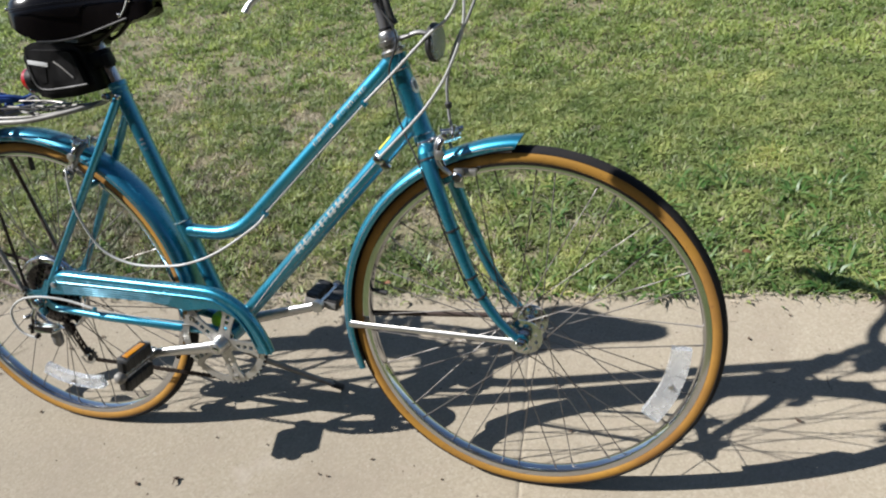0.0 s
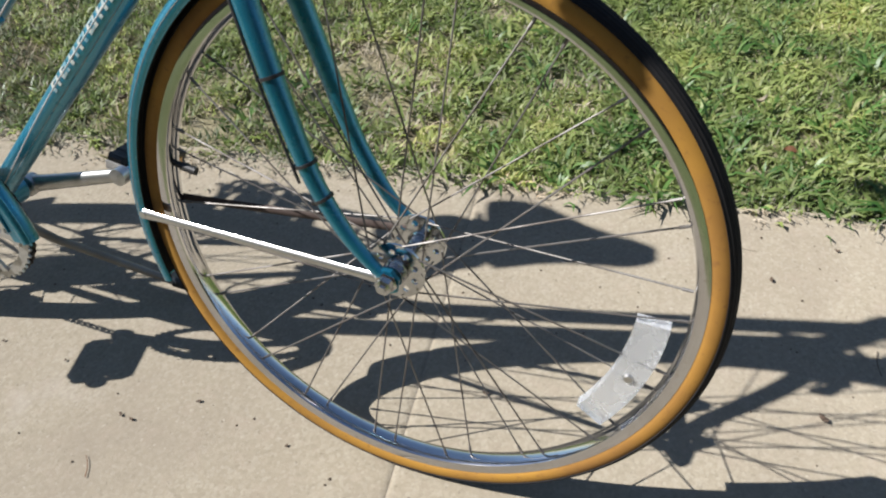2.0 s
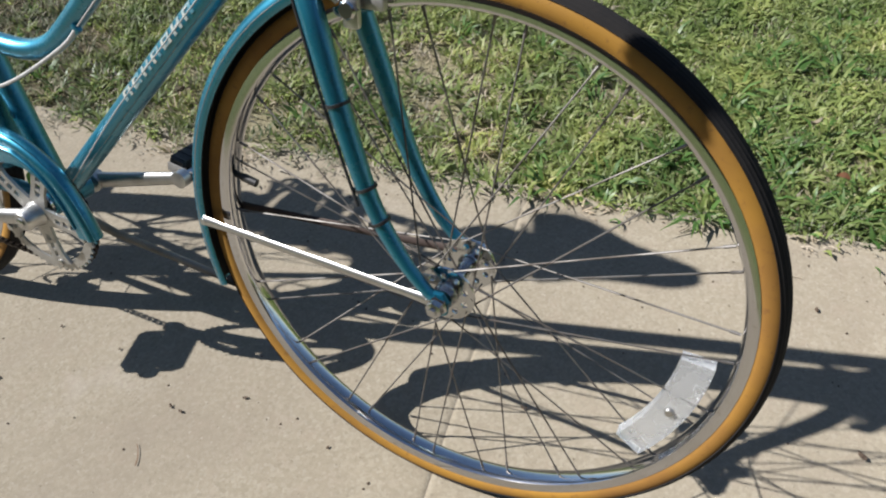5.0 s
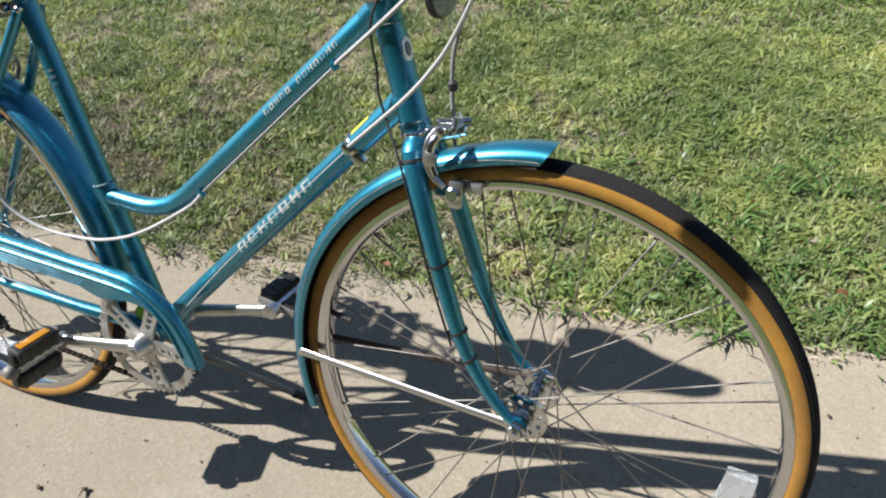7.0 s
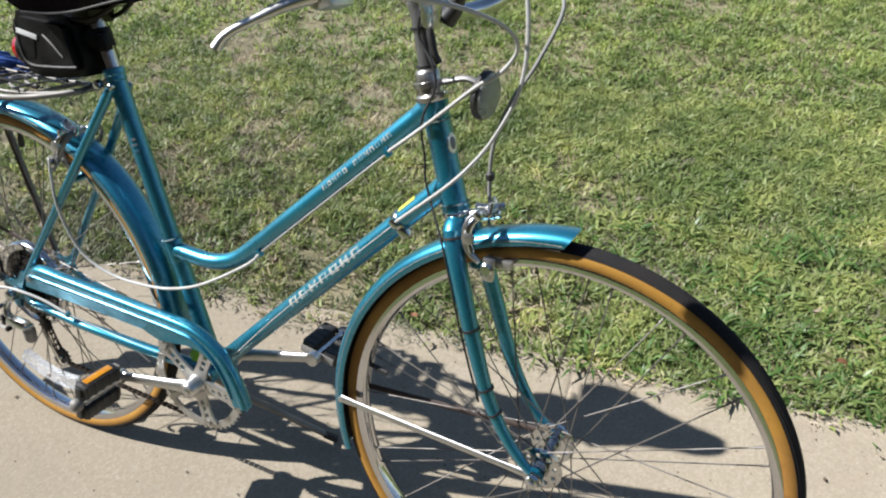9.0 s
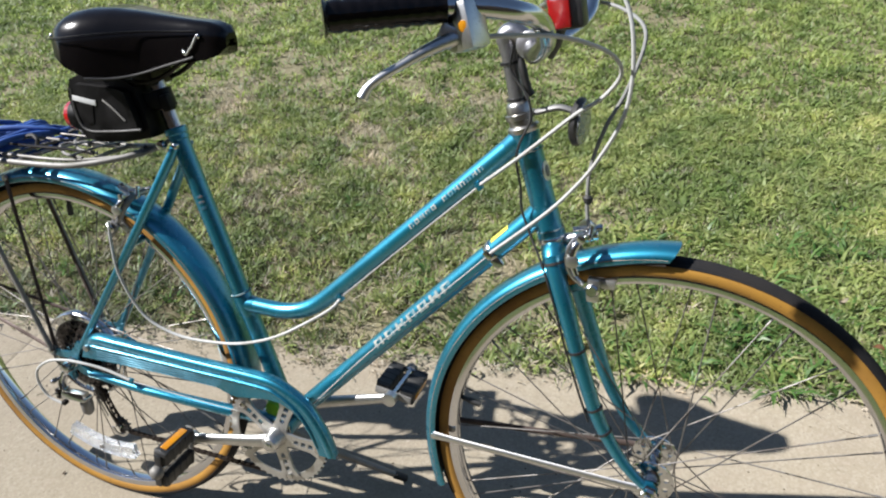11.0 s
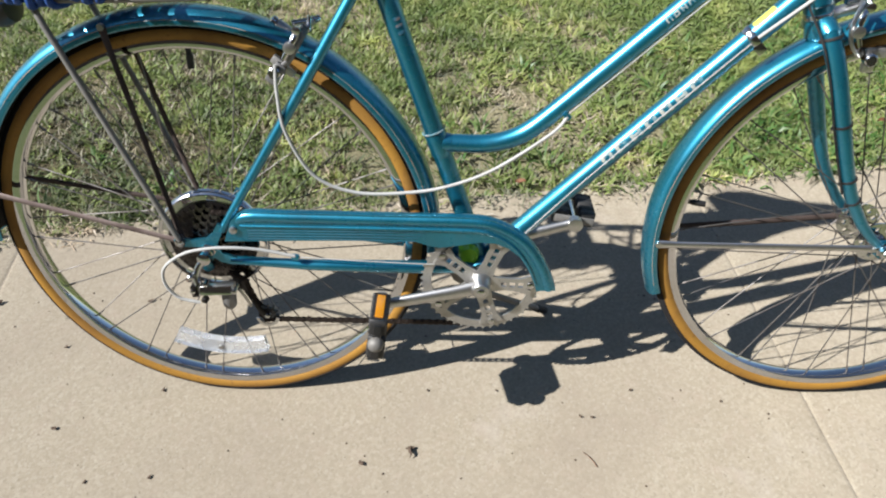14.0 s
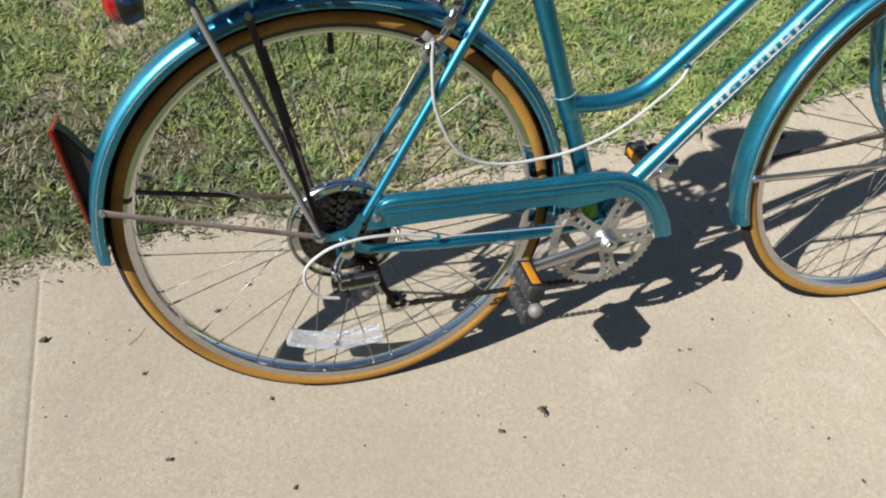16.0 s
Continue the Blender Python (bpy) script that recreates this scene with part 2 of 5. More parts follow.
def blade_mat(name, stops, rough=0.5, trans=0.25, patch=1.0):
    m, nt, b = mat(name, stops[0][1], rough, spec=0.35)
    b.inputs["Diffuse Roughness"].default_value = 0.5
    g = nt.nodes.new("ShaderNodeNewGeometry")
    c = ramp(nt, g.outputs["Random Per Island"], stops)
    v = coords(nt)
    c = mix(nt, 0.75, c, mix(nt, 1.0, c, ramp(nt, noise_tex(nt, v, 2.2, 4), [(0.33, (0.64, 0.74, 0.62)), (0.50, (1.0, 1.0, 1.0)), (0.68, (1.30, 1.24, 1.20))]), "MULTIPLY"))
    c = mix(nt, 1.0, c, ramp(nt, noise_tex(nt, v, 9, 3), [(0.36, (0.72, 0.80, 0.70)), (0.50, (1.0, 1.0, 1.0)), (0.66, (1.13, 1.08, 1.04))]), "MULTIPLY")
    lo, hi = 1 - 0.30 * patch, 1 + 0.22 * patch
    c = mix(nt, 1.0, c, ramp(nt, noise_tex(nt, v, 4.6, 5, 0.6), [(0.36, (lo, lo * 1.04, lo)), (0.50, (1.0, 1.0, 1.0)), (0.64, (hi * 1.06, hi, hi * 0.96))]), "MULTIPLY")
    nt.links.new(c, b.inputs["Base Color"])
    t = nt.nodes.new("ShaderNodeBsdfTranslucent")
    nt.links.new(c, t.inputs["Color"])
    mx = nt.nodes.new("ShaderNodeMixShader")
    mx.inputs[0].default_value = trans
    out = nt.nodes["Material Output"]
    nt.links.new(b.outputs[0], mx.inputs[1])
    nt.links.new(t.outputs[0], mx.inputs[2])
    nt.links.new(mx.outputs[0], out.inputs["Surface"])
    return m


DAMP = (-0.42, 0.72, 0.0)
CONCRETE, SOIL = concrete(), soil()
GRASS = blade_mat("grass_blade", [(0.0, (0.161, 0.216, 0.067)), (0.35, (0.215, 0.274, 0.087)), (0.70, (0.258, 0.312, 0.106)), (0.93, (0.303, 0.334, 0.136)), (1.0, (0.360, 0.357, 0.187))], 0.5, 0.46, 0.7)
FAR_GRASS = blade_mat("far_grass_blade", [(0.0, (0.201, 0.268, 0.079)), (0.5, (0.225, 0.290, 0.090)), (1.0, (0.264, 0.316, 0.114))], 0.5, 0.48, 1.25)
STRAW = blade_mat("dry_blade", [(0.0, (0.251, 0.215, 0.153)), (0.5, (0.301, 0.269, 0.202)), (1.0, (0.351, 0.326, 0.275))], 0.7, 0.25)
WEED = blade_mat("weed_leaf", [(0.0, (0.062, 0.138, 0.032)), (0.6, (0.102, 0.190, 0.050)), (1.0, (0.150, 0.230, 0.080))], 0.42, 0.40, 0.4)
TIRED_GRASS = blade_mat("tired_grass_blade", [(0.0, (0.078, 0.102, 0.036)), (0.5, (0.122, 0.146, 0.056)), (0.85, (0.180, 0.184, 0.094)), (1.0, (0.24, 0.215, 0.140))], 0.6, 0.35, 0.6)
LITTER = worn("leaf_litter", (0.066, 0.0429, 0.0264), (0.0231, 0.0145, 0.0099), 0.8, scale=300)
RUSTY = worn("rust_leaf", (0.132, 0.0561, 0.0231), (0.0726, 0.033, 0.0165), 0.7, scale=200)
JOINT = worn("dirt_in_joint", (0.218, 0.188, 0.145), (0.158, 0.132, 0.102), 0.95, scale=60)
# for the unseen wall that dims the fill on the near side
BLOCKER_WALL = worn("brown_blocker_wall", (0.165, 0.098, 0.072), (0.110, 0.066, 0.050), 0.85, scale=8, bumpy=0.3)


# ---- mesh helpers ----
def finish(bm, name, material, sharp=38):
    bmesh.ops.recalc_face_normals(bm, faces=bm.faces[:])
    lim = radians(sharp)
    for f in bm.faces:
        f.smooth = True
    for e in bm.edges:
        e.smooth = not (len(e.link_faces) == 2 and e.calc_face_angle(0) > lim)
    me = bpy.data.meshes.new(name)
    bm.to_mesh(me)
    bm.free()
    me.materials.append(material)
    return me


def part(name, bm, material, parent, label=""):
    ob = new(name, finish(bm, name, material))
    ob.parent = parent
    return tagged(ob, label)


def catmull(pts, sub=6):
    pts = [Vector(p) for p in pts]
    if len(pts) < 3:
        return pts
    ext = [2 * pts[0] - pts[1]] + pts + [2 * pts[-1] - pts[-2]]
    out = []
    for a, b, c, d in zip(ext, ext[1:], ext[2:], ext[3:]):
        for k in range(sub):
            t = k / sub
            out.append(0.5 * (2 * b + (c - a) * t + (2 * a - 5 * b + 4 * c - d) * t * t + (3 * b - a - 3 * c + d) * t ** 3))
    return out + [pts[-1]]


def sweep(bm, pts, radius, n=12, side=None, flat=1.0, cap=True):
    """A tube along pts; radius a number or one a point; flat squeezes it across the way given by side."""
    pts = [Vector(p) for p in pts]
    rad = radius if isinstance(radius, (list, tuple)) else [radius] * len(pts)
    if len(rad) != len(pts):
        rad = [float(v) for v in np.interp(np.linspace(0, 1, len(pts)), np.linspace(0, 1, len(rad)), rad)]
    tang = [(pts[min(k + 1, len(pts) - 1)] - pts[max(k - 1, 0)]).normalized() for k in range(len(pts))]
    u = Vector(side) if side else tang[0].orthogonal()
    rings = []
    for p, t, r in zip(pts, tang, rad):
        u = (u - u.dot(t) * t).normalized()
        w = t.cross(u)
        rings.append([bm.verts.new(p + r * (math.cos(a) * u * flat + math.sin(a) * w)) for a in (2 * math.pi * k / n for k in range(n))])
    for a, b in zip(rings, rings[1:]):
        for k in range(n):
            bm.faces.new((a[k], a[(k + 1) % n], b[(k + 1) % n], b[k]))
    if cap:
        bm.faces.new(rings[0][::-1])
        bm.faces.new(rings[-1])
    return bm


def tube(pts, radius, n=12, smooth=0, side=None, flat=1.0):
    return sweep(bmesh.new(), catmull(pts, smooth) if smooth else pts, radius, n, side, flat)


def lathe(profile, centre, axis=(0, 1, 0), n=32, bm=None, closed=False):
    """Turns a profile of (radius, along) about an axis through centre."""
    bm = bm or bmesh.new()
    ax = Vector(axis).normalized()
    u = ax.orthogonal().normalized()
    w = ax.cross(u)
    c = Vector(centre)
    rings = [[bm.verts.new(c + ax * h + r * (math.cos(a) * u + math.sin(a) * w)) for a in (2 * math.pi * k / n for k in range(n))] for r, h in profile]
    pairs = list(zip(rings, rings[1:])) + ([(rings[-1], rings[0])] if closed else [])
    for a, b in pairs:
        for k in range(n):
            bm.faces.new((a[k], a[(k + 1) % n], b[(k + 1) % n], b[k]))
    if not closed:
        bm.faces.new(rings[0][::-1])
        bm.faces.new(rings[-1])
    return bm


def block(centre, size, turn=(0, 0, 0), bevel=0.002, bm=None, seg=2):
    own = bmesh.new()
    bmesh.ops.create_cube(own, size=1, matrix=Matrix.Diagonal((*size, 1)))
    if bevel:
        bmesh.ops.bevel(own, geom=own.edges[:], offset=bevel, segments=seg, affect="EDGES", profile=0.6)
    bmesh.ops.transform(own, matrix=pose(*centre, *turn), verts=own.verts)
    return join(bm, own)


def join(bm, own):
    if bm is None:
        return own
    vs = [bm.verts.new(v.co) for v in own.verts]
    own.verts.index_update()
    for f in own.faces:
        bm.faces.new([vs[v.index] for v in f.verts])
    own.free()
    return bm


def plate(outline, y0, y1, bm=None, bevel=0.0):
    """A plate with an outline of (x, z) from y0 to y1."""
    own = bmesh.new()
    a = [own.verts.new((x, y0, z)) for x, z in outline]
    own.faces.new(a)
    r = bmesh.ops.extrude_face_region(own, geom=own.faces[:])
    bmesh.ops.translate(own, vec=(0, y1 - y0, 0), verts=[v for v in r["geom"] if isinstance(v, bmesh.types.BMVert)])
    if bevel:
        bmesh.ops.bevel(own, geom=[e for e in own.edges if abs(e.verts[0].co.y - e.verts[1].co.y) < 1e-6], offset=bevel, segments=2, affect="EDGES")
    return join(bm, own)


def strip_arc(r0, r1, a0, a1, y0, y1, cx, cz, n=24, bm=None):
    """A curved bar between two radii and two angles (degrees) about (cx, cz)."""
    inner = [(cx + r0 * math.cos(radians(a)), cz + r0 * math.sin(radians(a))) for a in np.linspace(a0, a1, n)]
    outer = [(cx + r1 * math.cos(radians(a)), cz + r1 * math.sin(radians(a))) for a in np.linspace(a1, a0, n)]
    return plate(inner + outer, y0, y1, bm=bm)


def turned(m, name, mesh, parent, label=""):
    ob = new(name, mesh)
    ob.parent = parent
    ob.matrix_basis = m
    return tagged(ob, label)


# ---- ground ----
EDGE0, EDGE_DIR = Vector((-0.5, 0.440, 0)), Vector((1.0, 0.118, 0)).normalized()
EDGE_N = Vector((-EDGE_DIR.y, EDGE_DIR.x, 0))


def plan(along, away, z=0.0):
    """A place by metres along the lawn's edge and away from it, onto the lawn."""
    return EDGE0 + EDGE_DIR * along + EDGE_N * away + Vector((0, 0, z))


def ground_sheet():
    bm = bmesh.new()
    xs = [-400, -60, -12] + list(np.linspace(-3, 6, 46)) + [12, 60, 400]
    ys = [-400, -60, -12, -3, -1.3, -0.02] + list(np.linspace(0.02, 6, 40)) + [12, 60, 400]
    rows = [[bm.verts.new(plan(x, y, -0.022 + (0.010 * noise.noise(Vector((x * 3, y * 3, 0))) + 0.012 * noise.noise(Vector((x, y, 5))) if 0 < y < 7 else 0))) for x in xs] for y in ys]
    for a, b in zip(rows, rows[1:]):
        for k in range(len(xs) - 1):
            bm.faces.new((a[k], a[k + 1], b[k + 1], b[k]))
    return bm


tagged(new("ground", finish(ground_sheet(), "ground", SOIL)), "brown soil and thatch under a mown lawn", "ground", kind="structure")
pavement = tagged(new("pavement"), "pale tan concrete path in jointed slabs beside the lawn", "pavement", kind="structure")


def joint_at(jt, away):
    return jt[0] + (jt[1] - jt[0]) * away / -1.55


def slab(j0, j1, gap=0.0008):
    """One slab of the path, its lawn edge slightly crumbled, edges tooled round."""
    own = bmesh.new()
    nx, ny = 60, 24
    us = [0, 0.0018, 0.0036, 0.0056] + list(np.linspace(0.03, 0.97, nx - 7)) + [0.9944, 0.9964, 0.9982, 1]
    drop = {0: 0.0022, 1: 0.0010, 2: 0.0004, nx - 2: 0.0004, nx - 1: 0.0010, nx: 0.0022}
    grid = []
    for j in range(ny + 1):
        row = []
        for k, u in enumerate(us):
            away = -1.55 + 1.55 * j / ny
            x0, x1 = joint_at(j0, away) + gap, joint_at(j1, away) - gap
            x = x0 + (x1 - x0) * u
            if j == ny:
                away += 0.008 * noise.noise(Vector((x * 9, 1, 0))) + 0.004 * noise.noise(Vector((x * 40, 1, 0)))
            z = 0.0009 * noise.noise(Vector((x * 2, away * 2, 3))) - drop.get(k, 0) - (0.005 if j in (0, ny) else 0)
            row.append(own.verts.new(plan(x, away, z)))
        grid.append(row)
    for a, b in zip(grid, grid[1:]):
        for k in range(nx):
            own.faces.new((a[k], a[k + 1], b[k + 1], b[k]))
    r = bmesh.ops.extrude_edge_only(own, edges=[e for e in own.edges if e.is_boundary])
    bmesh.ops.translate(own, vec=(0, 0, -0.10), verts=[v for v in r["geom"] if isinstance(v, bmesh.types.BMVert)])
    return own


JOINTS = ((-9.70, -9.70), (-8.10, -8.10), (-6.50, -6.50), (-4.90, -4.90), (-3.30, -3.30), (-1.69, -1.72), (-0.104, -0.190), (1.460, 1.480), (3.05, 3.10), (4.65, 4.70), (6.25, 6.30), (7.85, 7.90), (9.45, 9.50), (11.05, 11.10))
for a, b in zip(JOINTS, JOINTS[1:]):
    part("slab", slab(a, b), CONCRETE, pavement)
bm = bmesh.new()
for jt in JOINTS[1:-1]:
    p = [plan(joint_at(jt, aw) + sx * 0.004, aw, -0.0024) for sx, aw in ((-1, -1.55), (1, -1.55), (1, 0.0), (-1, 0.0))]
    bm.faces.new([bm.verts.new(q) for q in p])
part("joint_filler", bm, JOINT, pavement, "sandy dirt in the slab joints")

# ---- an unseen plain wall, added behind the camera to cut sky and bounce ----
bm = bmesh.new()
base = [plan(al, aw, -0.05) for al, aw in ((-14, -4.2), (16, -4.2), (16, -4.5), (-14, -4.5))]
bm.faces.new([bm.verts.new(p) for p in base])
r = bmesh.ops.extrude_face_region(bm, geom=bm.faces[:])
bmesh.ops.translate(bm, vec=(0, 0, 3.4), verts=[v for v in r["geom"] if isinstance(v, bmesh.types.BMVert)])
tagged(new("blocker_wall", finish(bm, "blocker_wall", BLOCKER_WALL)), "plain brown wall across the path, unseen, added to cut the side light", "wall", kind="structure")


# ---- the bicycle: x forward, z up in its own plane, y to its far side ----
LEAN = 12.25
RH, FH, BB = Vector((-0.0075, 0, 0.3437)), Vector((1.0514, 0, 0.3454)), Vector((0.425, 0, 0.283))
bicycle = tagged(new("bicycle"), "metallic teal step-through touring bicycle leaning on its kickstand", "bicycle")
bicycle.matrix_basis = pose(0, 0, 0, -LEAN)
HEAD_LOW, HEAD_TOP = Vector((0.879, 0, 0.700)), Vector((0.835, 0, 0.843))
HEAD_DIR = (HEAD_TOP - HEAD_LOW).normalized()


def wheel(name, hub, valve_deg, refl, spoke_deg, label):
    cx, cz = hub.x, hub.z
    rim_prof = [(0.3205, -0.0135), (0.3205, -0.0118), (0.317, -0.0105), (0.3165, 0.0105), (0.3205, 0.0118), (0.3205, 0.0135), (0.314, 0.0140), (0.309, 0.0125), (0.3065, 0.008), (0.3055, 0.0), (0.3065, -0.008), (0.309, -0.0125), (0.314, -0.0140)]
    w = part(name, lathe(rim_prof, hub, n=120, closed=True), RIM, bicycle, label)
    sec = lambda a, r: (0.3295 + r * math.cos(a), r * math.sin(a))
    R = 0.0163
    gum = [sec(radians(a), R - 0.0006) for a in range(-146, 147, 12)]
    gum += [(0.3185, 0.0085), (0.3185, -0.0085)]
    part("tyre", lathe(gum, hub, n=120, closed=True), GUM, w, "tan gumwall tyre")
    tread = [sec(radians(a), R + (0.0006 if a % 14 else -0.0001)) for a in range(-63, 64, 7)]
    tread += [sec(radians(a), R - 0.003) for a in range(63, -64, -14)]
    part("tread", lathe(tread, hub, n=150, closed=True), TREAD, w, "black tyre tread")
    # hub with drilled flanges
    bm = lathe([(0.005, -0.062), (0.0085, -0.060), (0.0085, -0.052), (0.005, -0.052), (0.005, -0.046), (0.013, -0.045), (0.0145, -0.036), (0.011, -0.033), (0.0095, -0.02), (0.0085, 0.0), (0.0095, 0.02), (0.011, 0.033), (0.0145, 0.036), (0.013, 0.045), (0.005, 0.046), (0.005, 0.052), (0.0085, 0.052), (0.0085, 0.060), (0.005, 0.062)], hub, n=28)
    h = part("hub", bm, CHROME, w, "polished steel large-flange hub")
    for y in (-0.033, 0.030):
        bm = bmesh.new()
        nh = 9
        for k in range(nh):
            for j in range(8):
                a0, a1 = 2 * math.pi * (k + j / 8) / nh, 2 * math.pi * (k + (j + 1) / 8) / nh

                def rim_of_hole(a):
                    d = (a - 2 * math.pi * (k + 0.5) / nh) * 0.0235
                    return math.sqrt(max(0.0, 0.0040 ** 2 - d * d))

                for lo, hi, side in ((0.013, 0.0235, -1), (0.0235, 0.034, 1)):
                    q = []
                    for a, r in ((a0, "i"), (a1, "i"), (a1, "o"), (a0, "o")):
                        hole = rim_of_hole(a)
                        rr = (lo if r == "i" else hi - hole) if side < 0 else (lo + hole if r == "i" else hi)
                        q.append((rr * math.cos(a), rr * math.sin(a)))
                    fr = [bm.verts.new((cx + u, y, cz + v)) for u, v in q]
                    bk = [bm.verts.new((cx + u, y + 0.003, cz + v)) for u, v in q]
                    bm.faces.new(fr)
                    bm.faces.new(bk[::-1])
                    for i in range(4):
                        bm.faces.new((fr[i], fr[(i + 1) % 4], bk[(i + 1) % 4], bk[i]))
        part("flange", bm, CHROME, h)
    # spokes, crossed three times
    for side in (-1, 1):
        for lead in (-1, 1):
            a_rim = radians(62 * lead)
            yf = side * 0.031 + lead * 0.0015
            p0 = Vector((0.030, yf, 0))
            p1 = Vector((0.308 * math.cos(a_rim), side * 0.003, 0.308 * math.sin(a_rim)))
            bm = sweep(bmesh.new(), [p0, p0.lerp(p1, 0.5), p1.lerp(p0, 0.05)], 0.00105, 6)
            sweep(bm, [p1.lerp(p0, 0.05), p1.lerp(p0, 0.012)], [0.0019, 0.0016], 6)
            me = finish(bm, "spoke", SPOKE)
            for k in range(9):
                ang = spoke_deg + 40 * k + (20 if side > 0 else 0) + (10 if lead > 0 else 0)
                turned(pose(cx, 0, cz) @ pose(0, 0, 0, 0, -ang), "spoke", me, w)
    va = radians(valve_deg)
    d = Vector((math.cos(va), 0, math.sin(va)))
    bm = sweep(bmesh.new(), [hub + d * 0.307, hub + d * 0.294], 0.0040, 10)
    sweep(bm, [hub + d * 0.296, hub + d * 0.276], 0.0052, 10)
    part("valve", bm, RUBBER, w, "black capped tyre valve")
    r0, r1, a0, a1 = refl
    part("wheel_reflector", strip_arc(r0, r1, a0, a1, -0.011, 0.004, cx, cz), CLEAR, w, "clear plastic reflector clipped to the spokes")
    am, rm = radians((a0 + a1) / 2), (r0 + r1) / 2
    part("reflector_bolt", lathe([(0.0045, -0.014), (0.0055, -0.012), (0.0055, -0.009), (0.002, -0.008)], (cx + rm * math.cos(am), 0, cz + rm * math.sin(am)), n=12), ALLOY, w)
    return w


wheel("rear_wheel", RH, 88.5, (0.229, 0.2565, 243, 281.5), 4, "chromed steel rear wheel with crossed spokes")
wheel("front_wheel", FH, 169.5, (0.255, 0.290, -34.5, -2), 8, "chromed steel front wheel with crossed spokes")


def fender(name, hub, a0, a1, tip, label, crown, wide, lip=0.3425, thick=0.0012):
    """A mudguard: a rolled section swept about the hub from a0 to a1 degrees."""
    sec = [(-0.0285, 0.3425), (-0.0292, 0.3510), (-0.0272, 0.3605), (-0.0210, 0.3682), (-0.0110, 0.3725), (0, 0.3738)]
    sec = [(y * wide, lip + (r - 0.3425) * crown) for y, r in sec]
    sec = sec + [(-y, r) for y, r in sec[-2::-1]]
    inner = [(y * 0.94, r - thick * 1.4) for y, r in sec][::-1]
    ring = sec + inner
    bm = bmesh.new()
    n = 70
    prev = None
    for k in range(n + 1):
        u = k / n
        a = radians(a0 + (a1 - a0) * u)
        vs = []
        for y, r in ring:
            aa = a + radians(tip) * (0.374 - r) / 0.030 * max(0.0, 1 - k / 9)
            lift = 0.004 * max(0.0, 1 - k / 10) if tip else 0.0
            vs.append(bm.verts.new((hub.x + (r + lift) * math.cos(aa), y, hub.z + (r + lift) * math.sin(aa))))
        if prev:
            for i in range(len(ring)):
                bm.faces.new((prev[i], prev[(i + 1) % len(ring)], vs[(i + 1) % len(ring)], vs[i]))
        else:
            bm.faces.new(vs)
        prev = vs
    bm.faces.new(prev[::-1])
    f = part(name, bm, TEAL, bicycle, label)
    # a dark lining added under the mudguard, so the shade there comes out deeper
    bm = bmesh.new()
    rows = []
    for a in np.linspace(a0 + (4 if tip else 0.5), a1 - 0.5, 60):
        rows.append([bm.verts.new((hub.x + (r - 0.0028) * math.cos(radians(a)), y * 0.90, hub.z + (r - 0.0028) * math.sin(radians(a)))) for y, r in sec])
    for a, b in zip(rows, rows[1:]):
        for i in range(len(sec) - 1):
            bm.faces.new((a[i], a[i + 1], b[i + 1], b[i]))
    part("underside", bm, GUARD_SHADE, f, "dark lining under the mudguard, added to deepen the shade")
    for y, r in ((-0.0289 * wide, lip + 0.0105 * crown), (0.0289 * wide, lip + 0.0105 * crown)):
        pts = [(hub.x + r * math.cos(radians(a)), y, hub.z + r * math.sin(radians(a))) for a in np.linspace(a0 + (3.5 if tip else 3), a1 - 3, 48)]
        part("pinstripe", tube(pts, 0.00055, 5), GOLD, f, "thin gold pinstripe")
    return f


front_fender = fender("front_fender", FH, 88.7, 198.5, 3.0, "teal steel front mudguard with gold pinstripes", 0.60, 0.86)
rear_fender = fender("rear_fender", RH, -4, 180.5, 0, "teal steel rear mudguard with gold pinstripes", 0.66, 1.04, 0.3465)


def flat_stay(p, q, material, parent, name="fender_stay", w=0.0046, end=True):
    p, q = Vector(p), Vector(q)
    d = (q - p).normalized()
    up = d.cross(Vector((0, 1, 0))).normalized()
    bm = tube([p, p.lerp(q, 0.1), p.lerp(q, 0.9), q], [w * 1.25, w, w, w * 1.3], 8, side=(0, 1, 0), flat=0.45)
    ob = part(name, bm, material, parent)
    for e in (p, q):
        part("bolt", lathe([(0.0048, -0.004), (0.0052, -0.002), (0.0052, 0.002), (0.003, 0.004)], e, n=10), ALLOY, ob) if end else None
    return ob


for s in (-1, 1):
    flat_stay((1.040, s * 0.052, 0.345), (0.710, s * 0.0250, 0.3350), ALLOY if s < 0 else BRASS, front_fender, w=0.0058)
    flat_stay((-0.050, s * 0.058, 0.360), (-0.342, s * 0.0310, 0.430), STAY if s < 0 else BRASS, rear_fender)
    flat_stay((-0.046, s * 0.058, 0.368), (-0.102, s * 0.0310, 0.688), BRASS, rear_fender)
# rear reflector on the mudguard
bm = plate([(-0.337, 0.500), (-0.362, 0.546), (-0.372, 0.556), (-0.376, 0.552), (-0.365, 0.416), (-0.361, 0.408), (-0.356, 0.414), (-0.350, 0.455)], -0.012, 0.012, bevel=0.002)
refl = part("rear_reflector", bm, PLASTIC, rear_fender, "black wedge reflector housing with a red lens")
part("lens", plate([(-0.3715, 0.560), (-0.3790, 0.555), (-0.3685, 0.411), (-0.3625, 0.404)], -0.024, 0.024, bevel=0.002), RED_DARK, refl, "red lens")

